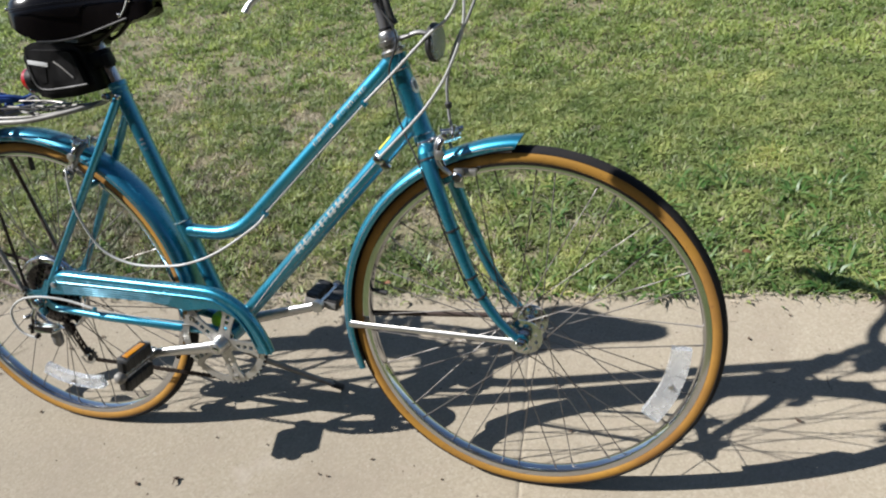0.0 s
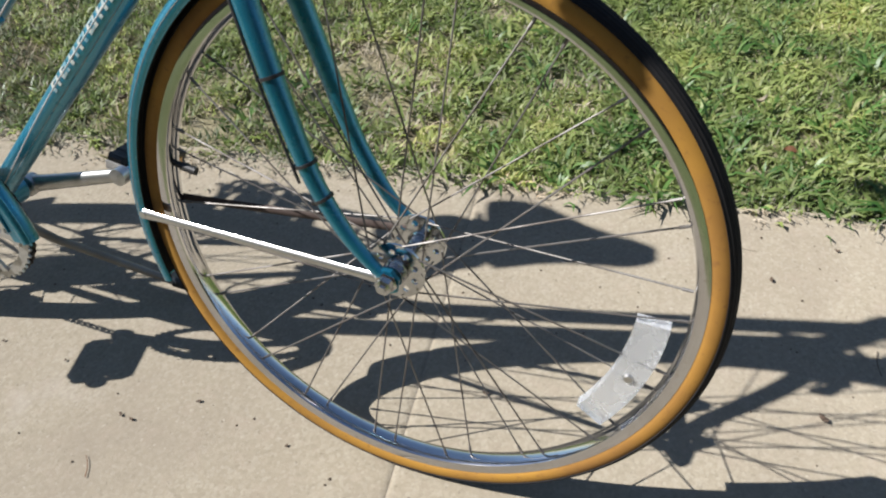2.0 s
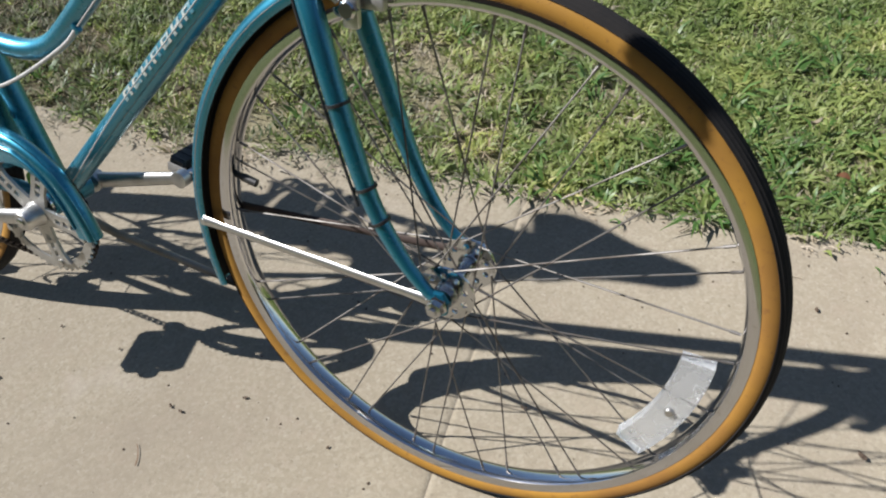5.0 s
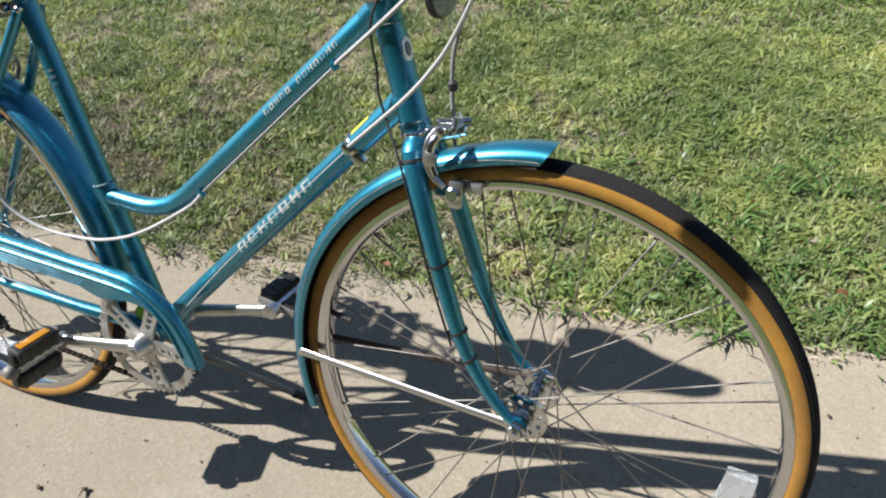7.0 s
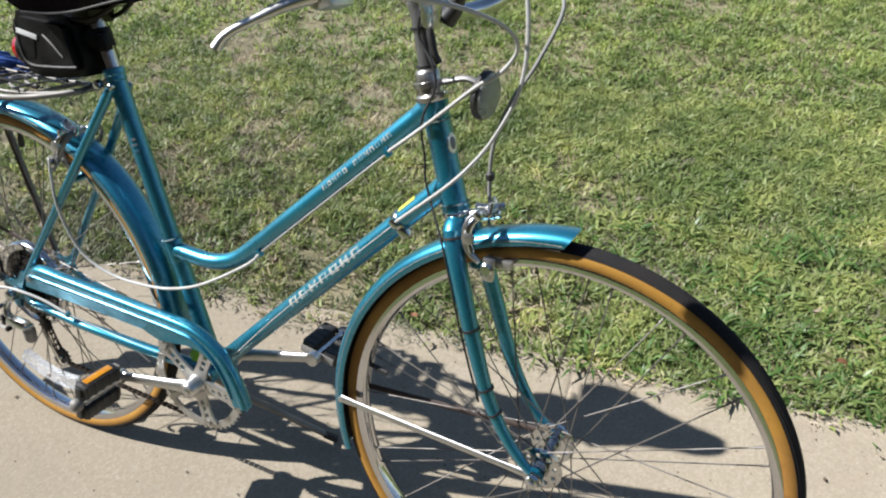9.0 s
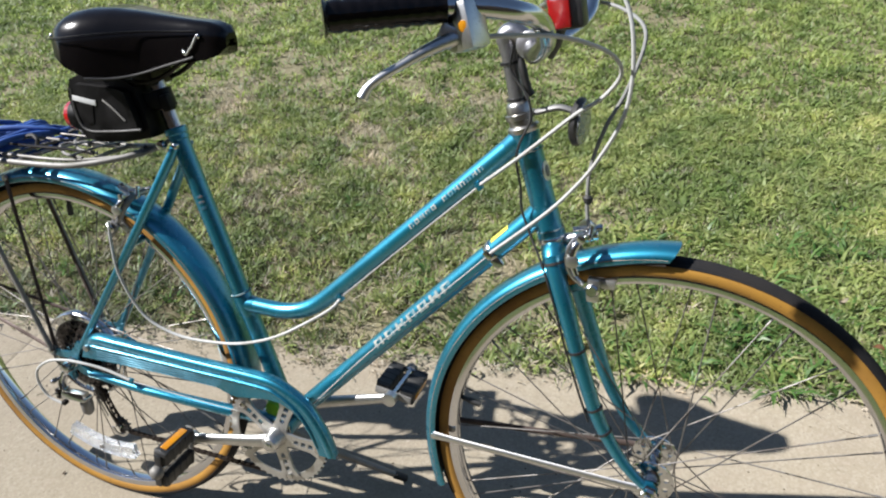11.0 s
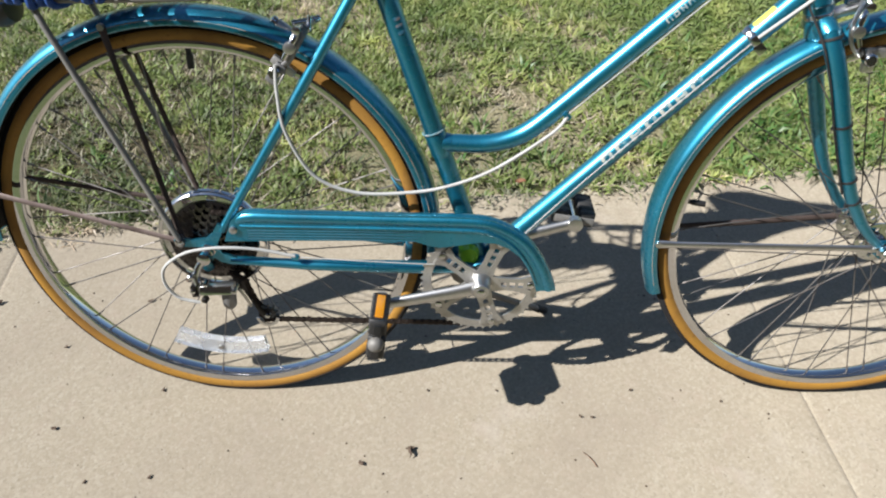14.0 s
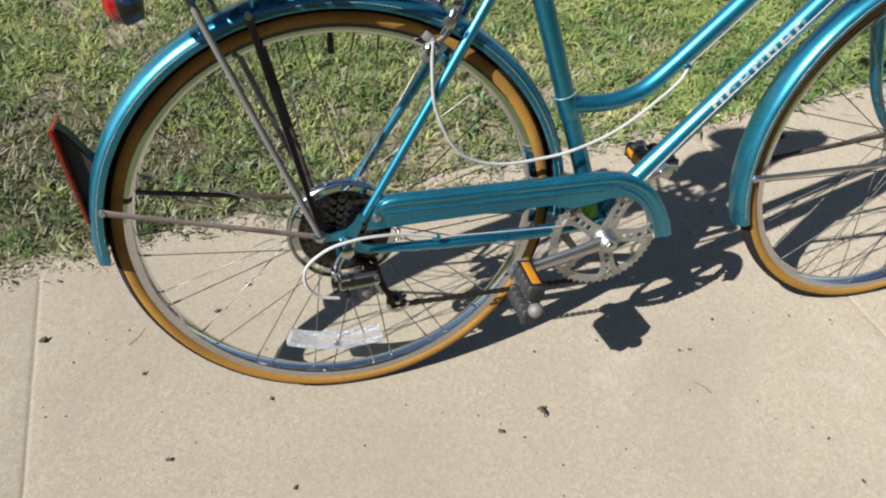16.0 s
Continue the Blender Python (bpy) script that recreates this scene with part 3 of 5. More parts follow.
# ---- frame ----
SEAT_TOP = Vector((0.262, 0, 0.800))
frame_ob = part("frame", lathe([(0.019, -0.036), (0.0215, -0.034), (0.0215, 0.034), (0.019, 0.036)], BB, n=28), TEAL, bicycle, "teal brazed steel step-through frame")
seat_tube = part("seat_tube", tube([BB + Vector((0, 0, 0.004)), BB.lerp(SEAT_TOP, 0.965), BB.lerp(SEAT_TOP, 0.968), SEAT_TOP], [0.0150, 0.0150, 0.0165, 0.0165], 24), TEAL, frame_ob)
TT = [(0.348, 0, 0.5035), (0.395, 0, 0.5010), (0.430, 0, 0.5010), (0.462, 0, 0.5075), (0.493, 0, 0.5225), (0.530, 0, 0.5535), (0.585, 0, 0.6045), (0.640, 0, 0.6555), (0.735, 0, 0.7440), (0.836, 0, 0.8380)]
top_tube = part("top_tube", tube(TT, 0.0140, 22, 6), TEAL, frame_ob)
DT0, DT1 = Vector((0.430, 0, 0.290)), Vector((0.868, 0, 0.737))
down_tube = part("down_tube", tube([DT0, DT1], 0.0155, 24), TEAL, frame_ob)
head_tube = part("head_tube", tube([HEAD_LOW, HEAD_LOW + HEAD_DIR * 0.004, HEAD_LOW + HEAD_DIR * 0.012, HEAD_TOP - HEAD_DIR * 0.012, HEAD_TOP - HEAD_DIR * 0.004, HEAD_TOP], [0.0195, 0.0195, 0.0178, 0.0178, 0.0195, 0.0195], 28), TEAL, frame_ob)
for p, q, r in ((Vector(TT[-1]), Vector(TT[-2]), 0.0150), (DT1, DT0, 0.0166)):
    d = (q - p).normalized()
    part("lug", tube([p + d * 0.004, p + d * 0.020, p + d * 0.030], [r + 0.001, r, r - 0.0010], 22), TEAL, frame_ob)
# the lug where the top tube meets the seat tube, with a ring
j = BB.lerp(SEAT_TOP, (0.5035 - BB.z) / (SEAT_TOP.z - BB.z))
sd = (SEAT_TOP - BB).normalized()
part("lug", tube([j - sd * 0.022, j - sd * 0.018, j + sd * 0.016, j + sd * 0.020], [0.0152, 0.0163, 0.0163, 0.0152], 24), TEAL, frame_ob)
part("lug", tube([(0.352, 0, 0.5033), (0.364, 0, 0.5028), (0.376, 0, 0.5023)], [0.0155, 0.0153, 0.0142], 22), TEAL, frame_ob)
for s in (-1, 1):
    part("seat_stay", tube([(0.270, s * 0.018, 0.774), (0.262, s * 0.0215, 0.757), (0.155, s * 0.038, 0.588), (0.018, s * 0.056, 0.378)], [0.0068, 0.0082, 0.0078, 0.0060], 16), TEAL, frame_ob)
    part("chain_stay", tube([(0.412, s * 0.024, 0.290), (0.30, s * 0.040, 0.300), (0.15, s * 0.053, 0.312), (0.025, s * 0.057, 0.324)], [0.0115, 0.0110, 0.0090, 0.0070], 16), TEAL, frame_ob)
    out = [(0.034, 0.331), (0.040, 0.323), (0.028, 0.317), (0.010, 0.322), (0.000, 0.330), (-0.008, 0.322), (-0.004, 0.310), (-0.014, 0.302), (-0.026, 0.312), (-0.026, 0.332), (-0.018, 0.350), (-0.040, 0.350), (-0.056, 0.355), (-0.059, 0.363), (-0.052, 0.369), (-0.030, 0.363), (-0.008, 0.366), (0.004, 0.376), (0.014, 0.392), (0.024, 0.388), (0.015, 0.368), (0.008, 0.354), (0.014, 0.338)]
    part("dropout", plate(out, s * 0.0585 - 0.0022, s * 0.0585 + 0.0022), TEAL, frame_ob)
part("seat_stay_bridge", tube([(0.158, -0.036, 0.597), (0.158, 0.036, 0.597)], 0.0065, 14), TEAL, frame_ob)
part("seat_clamp_bolt", lathe([(0.0035, -0.024), (0.0055, -0.022), (0.0055, -0.016), (0.003, -0.015)], (0.272, 0, 0.776), n=12), CHROME, frame_ob)


def decal_bars(p, q, radius, n, h, gap, off, material, name):
    """Bars along a tube's near side; off: degrees above its middle."""
    p, q = Vector(p), Vector(q)
    d = (q - p).normalized()
    L = (q - p).length / n
    for k in range(n):
        decal_patch(p, d, radius, L * k + gap / 2, L * (k + 1) - gap / 2, off - h / 2, off + h / 2, material, name)


def decal_patch(p, d, radius, u0, u1, lo, hi, material, name):
    """One thin mark on a tube, from u0 to u1 along it and from lo to hi degrees round it."""
    up = Vector((-d.z, 0, d.x))
    own = bmesh.new()
    angs = [radians(lo + (hi - lo) * i / 3) for i in range(4)]
    rows = [[own.verts.new(p + d * u + (radius + 0.0006) * (Vector((0, -1, 0)) * math.cos(t) + up * math.sin(t))) for t in angs] for u in (u0, u1)]
    for i in range(3):
        own.faces.new((rows[0][i], rows[0][i + 1], rows[1][i + 1], rows[1][i]))
    r = bmesh.ops.extrude_face_region(own, geom=own.faces[:])
    bmesh.ops.translate(own, vec=(0, 0.0008, 0), verts=[v for v in r["geom"] if isinstance(v, bmesh.types.BMVert)])
    part("decal_bar", own, material, name)


def decal_marks(p, q, radius, marks, h, off, material, name, skip=()):
    """A row of worn marks the size of letters: two upright bars, and one or two short ones that join them."""
    p, q = Vector(p), Vector(q)
    d = (q - p).normalized()
    L = (q - p).length / marks
    for k in range(marks):
        if k in skip:
            continue
        a, w, t = L * (k + 0.13), L * 0.70, L * 0.20
        decal_patch(p, d, radius, a, a + t, off - h / 2, off + h / 2, material, name)
        decal_patch(p, d, radius, a + w - t, a + w, off - h / 2, off + h / 2, material, name)
        for level in ((0.36,), (-0.36, 0.36), (0.0,))[k % 3]:
            decal_patch(p, d, radius, a + t, a + w - t, off + h * (level - 0.11), off + h * (level + 0.11), material, name)


decal_marks((0.607, 0, 0.471), (0.741, 0, 0.608), 0.0155, 7, 48, 18, CREAM, down_tube)
decal_marks((0.672, 0, 0.6853), (0.785, 0, 0.7905), 0.0140, 13, 30, 14, CREAM, top_tube, (5,))
decal_bars((0.803, 0, 0.6707), (0.828, 0, 0.6963), 0.0155, 1, 34, 0.001, 67, YELLOW, down_tube)
decal_bars(BB.lerp(SEAT_TOP, 0.80), BB.lerp(SEAT_TOP, 0.745), 0.0150, 3, 34, 0.006, 20, SCUFF, seat_tube)
part("pinstripe", tube([DT0.lerp(DT1, 0.12) + Vector((0.006, -0.0142, -0.006)), DT0.lerp(DT1, 0.80) + Vector((0.006, -0.0142, -0.006))], 0.0006, 5), CREAM, down_tube)
hc = HEAD_LOW.lerp(HEAD_TOP, 0.62) + Vector((0.0155, -0.0045, 0.004))
bm = lathe([(0.002, 0.003), (0.012, 0.0025), (0.0128, 0.001), (0.0128, -0.0012), (0.010, -0.003)], (0, 0, 0), (1, 0, 0), 24)
bmesh.ops.transform(bm, matrix=Matrix.Translation(hc) @ pose(0, 0, 0, 0, -17, -18) @ Matrix.Diagonal((0.8, 0.62, 1.12, 1)), verts=bm.verts)
badge = part("head_badge", bm, ALLOY, head_tube, "oval silver head badge")
bm = lathe([(0.0075, 0.0032), (0.006, 0.0040), (0.002, 0.0042)], (0, 0, 0), (1, 0, 0), 20)
bmesh.ops.transform(bm, matrix=Matrix.Translation(hc) @ pose(0, 0, 0, 0, -17, -18) @ Matrix.Diagonal((0.8, 0.62, 1.12, 1)), verts=bm.verts)
part("emblem", bm, STEM_DULL, badge)
for z0 in (0.010, 0.124):
    part("pinstripe", tube([HEAD_LOW + HEAD_DIR * z0 + Vector((math.cos(a) * 0.0185, math.sin(a) * 0.0185, math.cos(a) * 0.0055)) for a in np.linspace(0, 2 * math.pi, 25)], 0.0007, 5), CREAM, head_tube)

# ---- fork, headset, stem, bars: turned a little about the head ----
fork = part("fork", tube([HEAD_LOW - HEAD_DIR * 0.038, HEAD_LOW - HEAD_DIR * 0.034, HEAD_LOW - HEAD_DIR * 0.016, HEAD_LOW - HEAD_DIR * 0.010], [0.0165, 0.0200, 0.0200, 0.0170], 24), TEAL, bicycle, "teal curved fork with black zip ties")
FB = [(0.888, 0.030, 0.682), (0.897, 0.037, 0.655), (0.911, 0.043, 0.618), (0.932, 0.048, 0.556), (0.957, 0.051, 0.485), (0.976, 0.052, 0.440), (1.004, 0.052, 0.394), (1.028, 0.052, 0.366), (1.049, 0.052, 0.348)]
blades = {}
for s in (-1, 1):
    bm = tube([(x, s * y if s < 0 else y * 0.90, z) for x, y, z in FB], [0.0128, 0.0130, 0.0128, 0.0118, 0.0108, 0.0098, 0.0086, 0.0074, 0.0064], 18, 5)
    blades[s] = part("fork_blade", bm, TEAL, fork)
    part("crown_shoulder", tube([(0.886, 0, 0.680), (0.886, s * 0.018, 0.682), (0.889, s * 0.032, 0.674)], [0.0165, 0.0160, 0.0138], 16, 4), TEAL, fork)
    part("fork_end", plate([(1.040, 0.360), (1.056, 0.360), (1.064, 0.350), (1.062, 0.334), (1.050, 0.328), (1.040, 0.336)], s * 0.052 - 0.003, s * 0.052 + 0.003, bevel=0.001), TEAL, fork)
    part("axle_nut", lathe([(0.0125, 0.056), (0.0125, 0.058), (0.0105, 0.059), (0.0098, 0.067), (0.0055, 0.068), (0.005, 0.072)] if s > 0 else [(0.005, -0.072), (0.0055, -0.068), (0.0098, -0.067), (0.0105, -0.059), (0.0125, -0.058), (0.0125, -0.056)], FH, n=6), CHROME, fork, "chromed axle nut")
HEADSET = worn("dull_headset_steel", (0.42, 0.41, 0.39), (0.26, 0.25, 0.23), 0.26, 1.0, scale=80, rough2=0.40)
headset = part("headset", tube([HEAD_TOP + HEAD_DIR * h for h in (0.0, 0.003, 0.007, 0.009, 0.010, 0.017, 0.018, 0.025, 0.026, 0.036, 0.039, 0.041)], [0.0200, 0.0218, 0.0218, 0.0200, 0.0178, 0.0178, 0.0206, 0.0206, 0.0172, 0.0166, 0.0150, 0.0125], 28), HEADSET, bicycle, "dull grey threaded headset with stacked rings")
part("headset_cup", tube([HEAD_LOW - HEAD_DIR * h for h in (0.011, 0.008, 0.006, 0.002, 0.0)], [0.0165, 0.0195, 0.0205, 0.0200, 0.0190], 28), CHROME, headset)
STEM_TOP = Vector((0.805, 0, 0.962))
STEM = worn("brushed_stem_alloy", (0.277, 0.277, 0.29), (0.172, 0.165, 0.165), 0.30, 0.95, scale=60)
stem = part("stem", tube([HEAD_TOP + HEAD_DIR * 0.026, STEM_TOP - HEAD_DIR * 0.02, STEM_TOP, STEM_TOP + Vector((0.008, 0, 0.008)), STEM_TOP + Vector((0.020, 0, 0.004)), (0.838, 0, 0.957)], [0.0112, 0.0112, 0.0130, 0.0130, 0.0125, 0.0120], 18, 3), STEM, bicycle, "dull alloy quill stem")
part("bar_clamp", lathe([(0.014, -0.022), (0.0178, -0.020), (0.0178, 0.020), (0.014, 0.022)], (0.842, 0, 0.957), n=22), STEM, stem)
BAR = [(0.842, 0.000, 0.955), (0.851, 0.041, 0.951), (0.867, 0.084, 0.957), (0.886, 0.124, 0.978), (0.886, 0.158, 1.002), (0.873, 0.196, 1.014), (0.836, 0.219, 1.020), (0.781, 0.252, 1.020), (0.710, 0.297, 1.014)]
handlebar = part("handlebar", tube([(x, -y, z) for x, y, z in BAR[::-1]] + BAR[1:], 0.0112, 16, 5), CHROME, bicycle, "chromed swept-back handlebar with black grips")
for s in (-1, 1):
    g0, g1 = Vector((0.8092, s * 0.2357, 1.0206)), Vector((0.7082, s * 0.2978, 1.0137))
    bm = sweep(bmesh.new(), [g0.lerp(g1, k / 24) for k in range(25)], [0.0148 + 0.0020 * (0.5 + 0.5 * math.cos(k * math.pi * 0.75)) + (0.004 if k == 24 else 0) for k in range(25)], 16)
    part("grip", bm, VINYL, handlebar, "black ribbed plastic grip")
    bm = block((0.8295, s * 0.2280, 1.0027), (0.030, 0.030, 0.048), (0, -18, s * 22), 0.006)
    block((0.8156, s * 0.2336, 0.9923), (0.026, 0.018, 0.024), (0, 25, 0), 0.004, bm)
    lever = part("brake_lever", bm, ALLOY, handlebar, "polished alloy brake lever")
    part("lever_blade", tube([(0.8291, s * 0.2285, 0.9936), (0.8120, s * 0.2442, 0.9880), (0.7941, s * 0.2615, 0.9790), (0.7777, s * 0.2765, 0.9685), (0.7627, s * 0.2889, 0.9591), (0.7525, s * 0.2960, 0.9503), (0.7467, s * 0.3001, 0.9402)], [0.0085, 0.0075, 0.0058, 0.0046, 0.0044, 0.0046, 0.0058], 14, 4, side=(0, 1, 0), flat=1.1), ALLOY, lever)
    part("lever_emblem", lathe([(0.0060, s * 0.2433), (0.0055, s * 0.2450), (0.003, s * 0.2456)], (0.8312, 0, 1.0041), n=16), ORANGE, lever, "small amber disc")
# lamp on the bar
bm = block((0.896, -0.045, 1.004), (0.034, 0.034, 0.044), (0, -10, 0), 0.006)
lamp = part("bar_lamp", bm, PLASTIC, handlebar, "small black and red lamp clamped on the bar")
part("lens", block((0.886, -0.058, 1.003), (0.026, 0.020, 0.040), (0, -10, 0), 0.004), RED, lamp, "red lens")
part("bracket", tube([(0.884, -0.045, 0.988), (0.878, -0.045, 0.966), (0.868, -0.045, 0.952)], [0.009, 0.010, 0.012], 12), PLASTIC, lamp)
part("computer_mount", tube([(0.826, -0.008, 0.945), (0.832, -0.010, 0.925), (0.838, -0.010, 0.905), (0.843, -0.008, 0.893)], [0.0040, 0.0058, 0.0050, 0.0062], 10, 3), PLASTIC, stem, "black clip for the sensor wire")
# front reflector
fr = part("front_reflector", lathe([(0.012, -0.006), (0.028, -0.005), (0.0315, -0.002), (0.0315, 0.003), (0.029, 0.006), (0.010, 0.007)], (0.906, 0, 0.861), (1, -0.12, -0.02), 30), PLASTIC, bicycle, "round clear front reflector in a black shell")
part("lens", lathe([(0.0288, 0.0050), (0.0280, 0.0080), (0.012, 0.0100)], (0.906, 0, 0.861), (1, -0.12, -0.02), 30), CLEAR, fr)
part("bracket", tube([(0.828, 0, 0.866), (0.852, 0, 0.870), (0.880, 0, 0.878), (0.905, 0, 0.872)], 0.0042, 10, 4, side=(0, 1, 0), flat=1.3), STEM_DULL, fr)


# ---- brakes ----
def caliper(name, base, pts, pad, fwd, label, tilt=0, arm=ALLOY):
    """A side-pull brake: two arms about a bolt, shoes by the rim."""
    b = Vector(base)
    c = part(name, lathe([(0.004, -0.026), (0.0085, -0.024), (0.0085, 0.024), (0.004, 0.026)], b, fwd, 14), ALLOY, bicycle, label)
    for s in (-1, 1):
        path = [(x, s * y, z) for x, y, z in pts]
        part("brake_arm", tube(path, [0.0052, 0.0062, 0.0058, 0.0052, 0.0046, 0.0044], 12, 4, side=(0, 1, 0), flat=0.55), arm, c)
        p = Vector(pad)
        p.y *= s
        part("brake_shoe", block(p + Vector((0.010, s * -0.012, 0.004)), (0.038, 0.011, 0.013), (0, tilt, 0), 0.003), DULL, c, "grey brake shoe holder")
        part("shoe_slot", block(p + Vector((0.001, s * 0.002, -0.002)), (0.017, 0.009, 0.034), (0, tilt, 0), 0.004), arm, c)
        part("shoe_nut", lathe([(0.0075, -0.008), (0.0095, -0.006), (0.0095, 0.004), (0.005, 0.006)], p + Vector((0, s * 0.004, 0)), n=8), CHROME, c)
    side = Vector(fwd).normalized() * 0.007
    outer = [Vector((x, -y - 0.006, z)) + side for x, y, z in pts[1:5]]
    part("outer_arm", tube(outer, [0.0040, 0.0046, 0.0042, 0.0036], 10, 4, side=(0, 1, 0), flat=0.7), CHROME, c)
    part("pinch_bolt", lathe([(0.003, -0.010), (0.0062, -0.009), (0.0062, -0.003), (0.0038, 0.0), (0.0038, 0.008)], outer[0], (0.2, 1, 0), 8), CHROME, c)
    part("pivot_washer", lathe([(0.005, -0.004), (0.0085, -0.003), (0.0085, 0.003), (0.005, 0.004)], outer[2], (0, 1, 0), 12), ALLOY, c)
    for dy in (-0.006, 0.006):
        part("return_spring", tube([(pts[0][0] + 0.004, dy, pts[0][2] + 0.006), (pts[1][0] - 0.002, dy * 5.2, pts[1][2] + 0.002), (pts[3][0] - 0.006, dy * 6.2, pts[3][2] + 0.002)], 0.0013, 6, 4), CHROME, c)
    part("pivot_cap", lathe([(0.004, 0.0), (0.0075, 0.002), (0.0075, 0.008), (0.004, 0.010)], b + Vector(fwd).normalized() * 0.024, fwd, 10), CHROME, c)
    part("arm_bridge", tube([(pts[0][0] - 0.002, -pts[0][1] - 0.010, pts[0][2] - 0.002), (pts[0][0] + 0.004, 0, pts[0][2] + 0.001), (pts[0][0] - 0.002, pts[0][1] + 0.010, pts[0][2] - 0.002)], [0.0042, 0.0055, 0.0042], 10, 4), ALLOY, c)
    part("adjusting_barrel", lathe([(0.0030, -0.012), (0.0046, -0.010), (0.0046, -0.004), (0.0034, -0.002), (0.0034, 0.010)], (pts[0][0] + 0.003, -pts[0][1] - 0.006, pts[0][2] + 0.004), (0.2, 0.1, 1), 10), CHROME, c)
    part("cable_anchor", lathe([(0.0045, -0.020), (0.0052, -0.016), (0.0042, -0.010), (0.0042, 0.010), (0.0052, 0.016), (0.0045, 0.020)], (pts[0][0] - 0.004, -pts[0][1] + 0.010, pts[0][2] + 0.002), (0.9, 0.3, 0.1), 10), CHROME, c)
    return c


caliper("front_brake", (0.912, 0, 0.700), [(0.932, 0.012, 0.714), (0.922, 0.028, 0.713), (0.913, 0.0375, 0.702), (0.911, 0.040, 0.682), (0.918, 0.040, 0.663), (0.932, 0.036, 0.649)], (0.946, 0.036, 0.645), (1, 0, 0.3), "polished side-pull front brake caliper")
caliper("rear_brake", (0.150, 0, 0.668), [(0.178, 0.014, 0.686), (0.174, 0.031, 0.682), (0.168, 0.039, 0.671), (0.161, 0.041, 0.659), (0.151, 0.040, 0.643), (0.137, 0.036, 0.632)], (0.130, 0.036, 0.627), (-0.75, 0, 0.66), "worn side-pull rear brake caliper, dark with grime", 40, STEM_DULL)
part("seat_tube_band", tube([j + sd * 0.020 + Vector((math.cos(a) * 0.0168, math.sin(a) * 0.0168, math.cos(a) * 0.0055)) for a in np.linspace(0, 2 * math.pi, 25)], 0.0012, 6), CREAM, frame_ob)

# ---- cables ----
def cable(name, pts, r, material, label):
    return part(name, tube(pts, r, 8, 6), material, bicycle, label)


cable("rear_brake_cable", [(0.841, -0.224, 0.992), (0.865, -0.199, 0.991), (0.895, -0.153, 0.987), (0.925, -0.110, 0.976), (0.952, -0.070, 0.957), (0.960, -0.046, 0.932), (0.938, -0.033, 0.900), (0.905, -0.030, 0.876), (0.838, -0.024, 0.816), (0.776, -0.012, 0.764)], 0.0026, CABLE, "pale grey brake cable housing")
cable("rear_brake_wire", [(0.776, -0.010, 0.763), (0.70, -0.0095, 0.6935), (0.62, -0.0095, 0.6190), (0.546, -0.0095, 0.5500)], 0.0013, CABLE, "bare brake wire under the top tube")
cable("rear_brake_loop", [(0.549, -0.011, 0.551), (0.525, -0.020, 0.526), (0.443, -0.032, 0.474), (0.375, -0.034, 0.446), (0.312, -0.034, 0.434), (0.231, -0.038, 0.436), (0.170, -0.044, 0.468), (0.136, -0.048, 0.540), (0.131, -0.048, 0.600), (0.133, -0.046, 0.640)], 0.0026, CABLE, "pale grey cable housing hanging in a loop")
cable("gear_cable", [(0.880, -0.030, 1.060), (0.925, -0.045, 1.050), (0.962, -0.055, 1.010), (0.974, -0.055, 0.945), (0.968, -0.050, 0.884), (0.940, -0.040, 0.824), (0.912, -0.033, 0.783), (0.873, -0.030, 0.739), (0.792, -0.020, 0.664)], 0.0026, CABLE, "pale grey gear cable housing")
cable("gear_wire", [(0.790, -0.019, 0.660), (0.60, -0.019, 0.467), (0.455, -0.016, 0.305)], 0.0009, CABLE, "bare gear wire along the down tube")
cable("stay_wire", [(0.40, -0.045, 0.305), (0.25, -0.058, 0.322), (0.125, -0.066, 0.336)], 0.0009, CABLE, "bare gear wire along the chain stay")
cable("derailleur_cable", [(0.130, -0.066, 0.337), (0.080, -0.070, 0.351), (0.040, -0.078, 0.360), (0.0, -0.082, 0.361), (-0.040, -0.084, 0.352), (-0.073, -0.085, 0.327), (-0.078, -0.085, 0.296), (-0.062, -0.084, 0.269), (-0.030, -0.082, 0.257)], 0.0026, CABLE, "pale grey cable loop at the derailleur")
cable("front_brake_cable", [(0.843, 0.222, 0.993), (0.877, 0.196, 0.994), (0.932, 0.143, 0.988), (0.972, 0.075, 0.965), (0.962, 0.025, 0.905), (0.940, 0.002, 0.855), (0.926, -0.006, 0.801), (0.926, -0.008, 0.750), (0.931, -0.012, 0.722)], 0.0026, CABLE_DARK, "dull grey front brake cable")
part("cable_adjuster", tube([(0.926, -0.008, 0.766), (0.926, -0.008, 0.763), (0.927, -0.008, 0.757), (0.927, -0.008, 0.754)], [0.003, 0.0062, 0.0058, 0.0034], 12), RUBBER, bicycle, "black cable adjuster boot")
cable("sensor_wire", [(0.820, -0.016, 0.955), (0.818, -0.016, 0.925), (0.842, -0.022, 0.893), (0.848, -0.023, 0.865), (0.834, -0.023, 0.831), (0.831, -0.022, 0.805), (0.838, -0.022, 0.770), (0.840, -0.022, 0.742), (0.853, -0.027, 0.712), (0.873, -0.038, 0.676), (0.886, -0.045, 0.648), (0.902, -0.050, 0.604), (0.918, -0.053, 0.554), (0.941, -0.056, 0.490), (0.958, -0.058, 0.446)], 0.0017, PLASTIC, "thin black sensor wire")


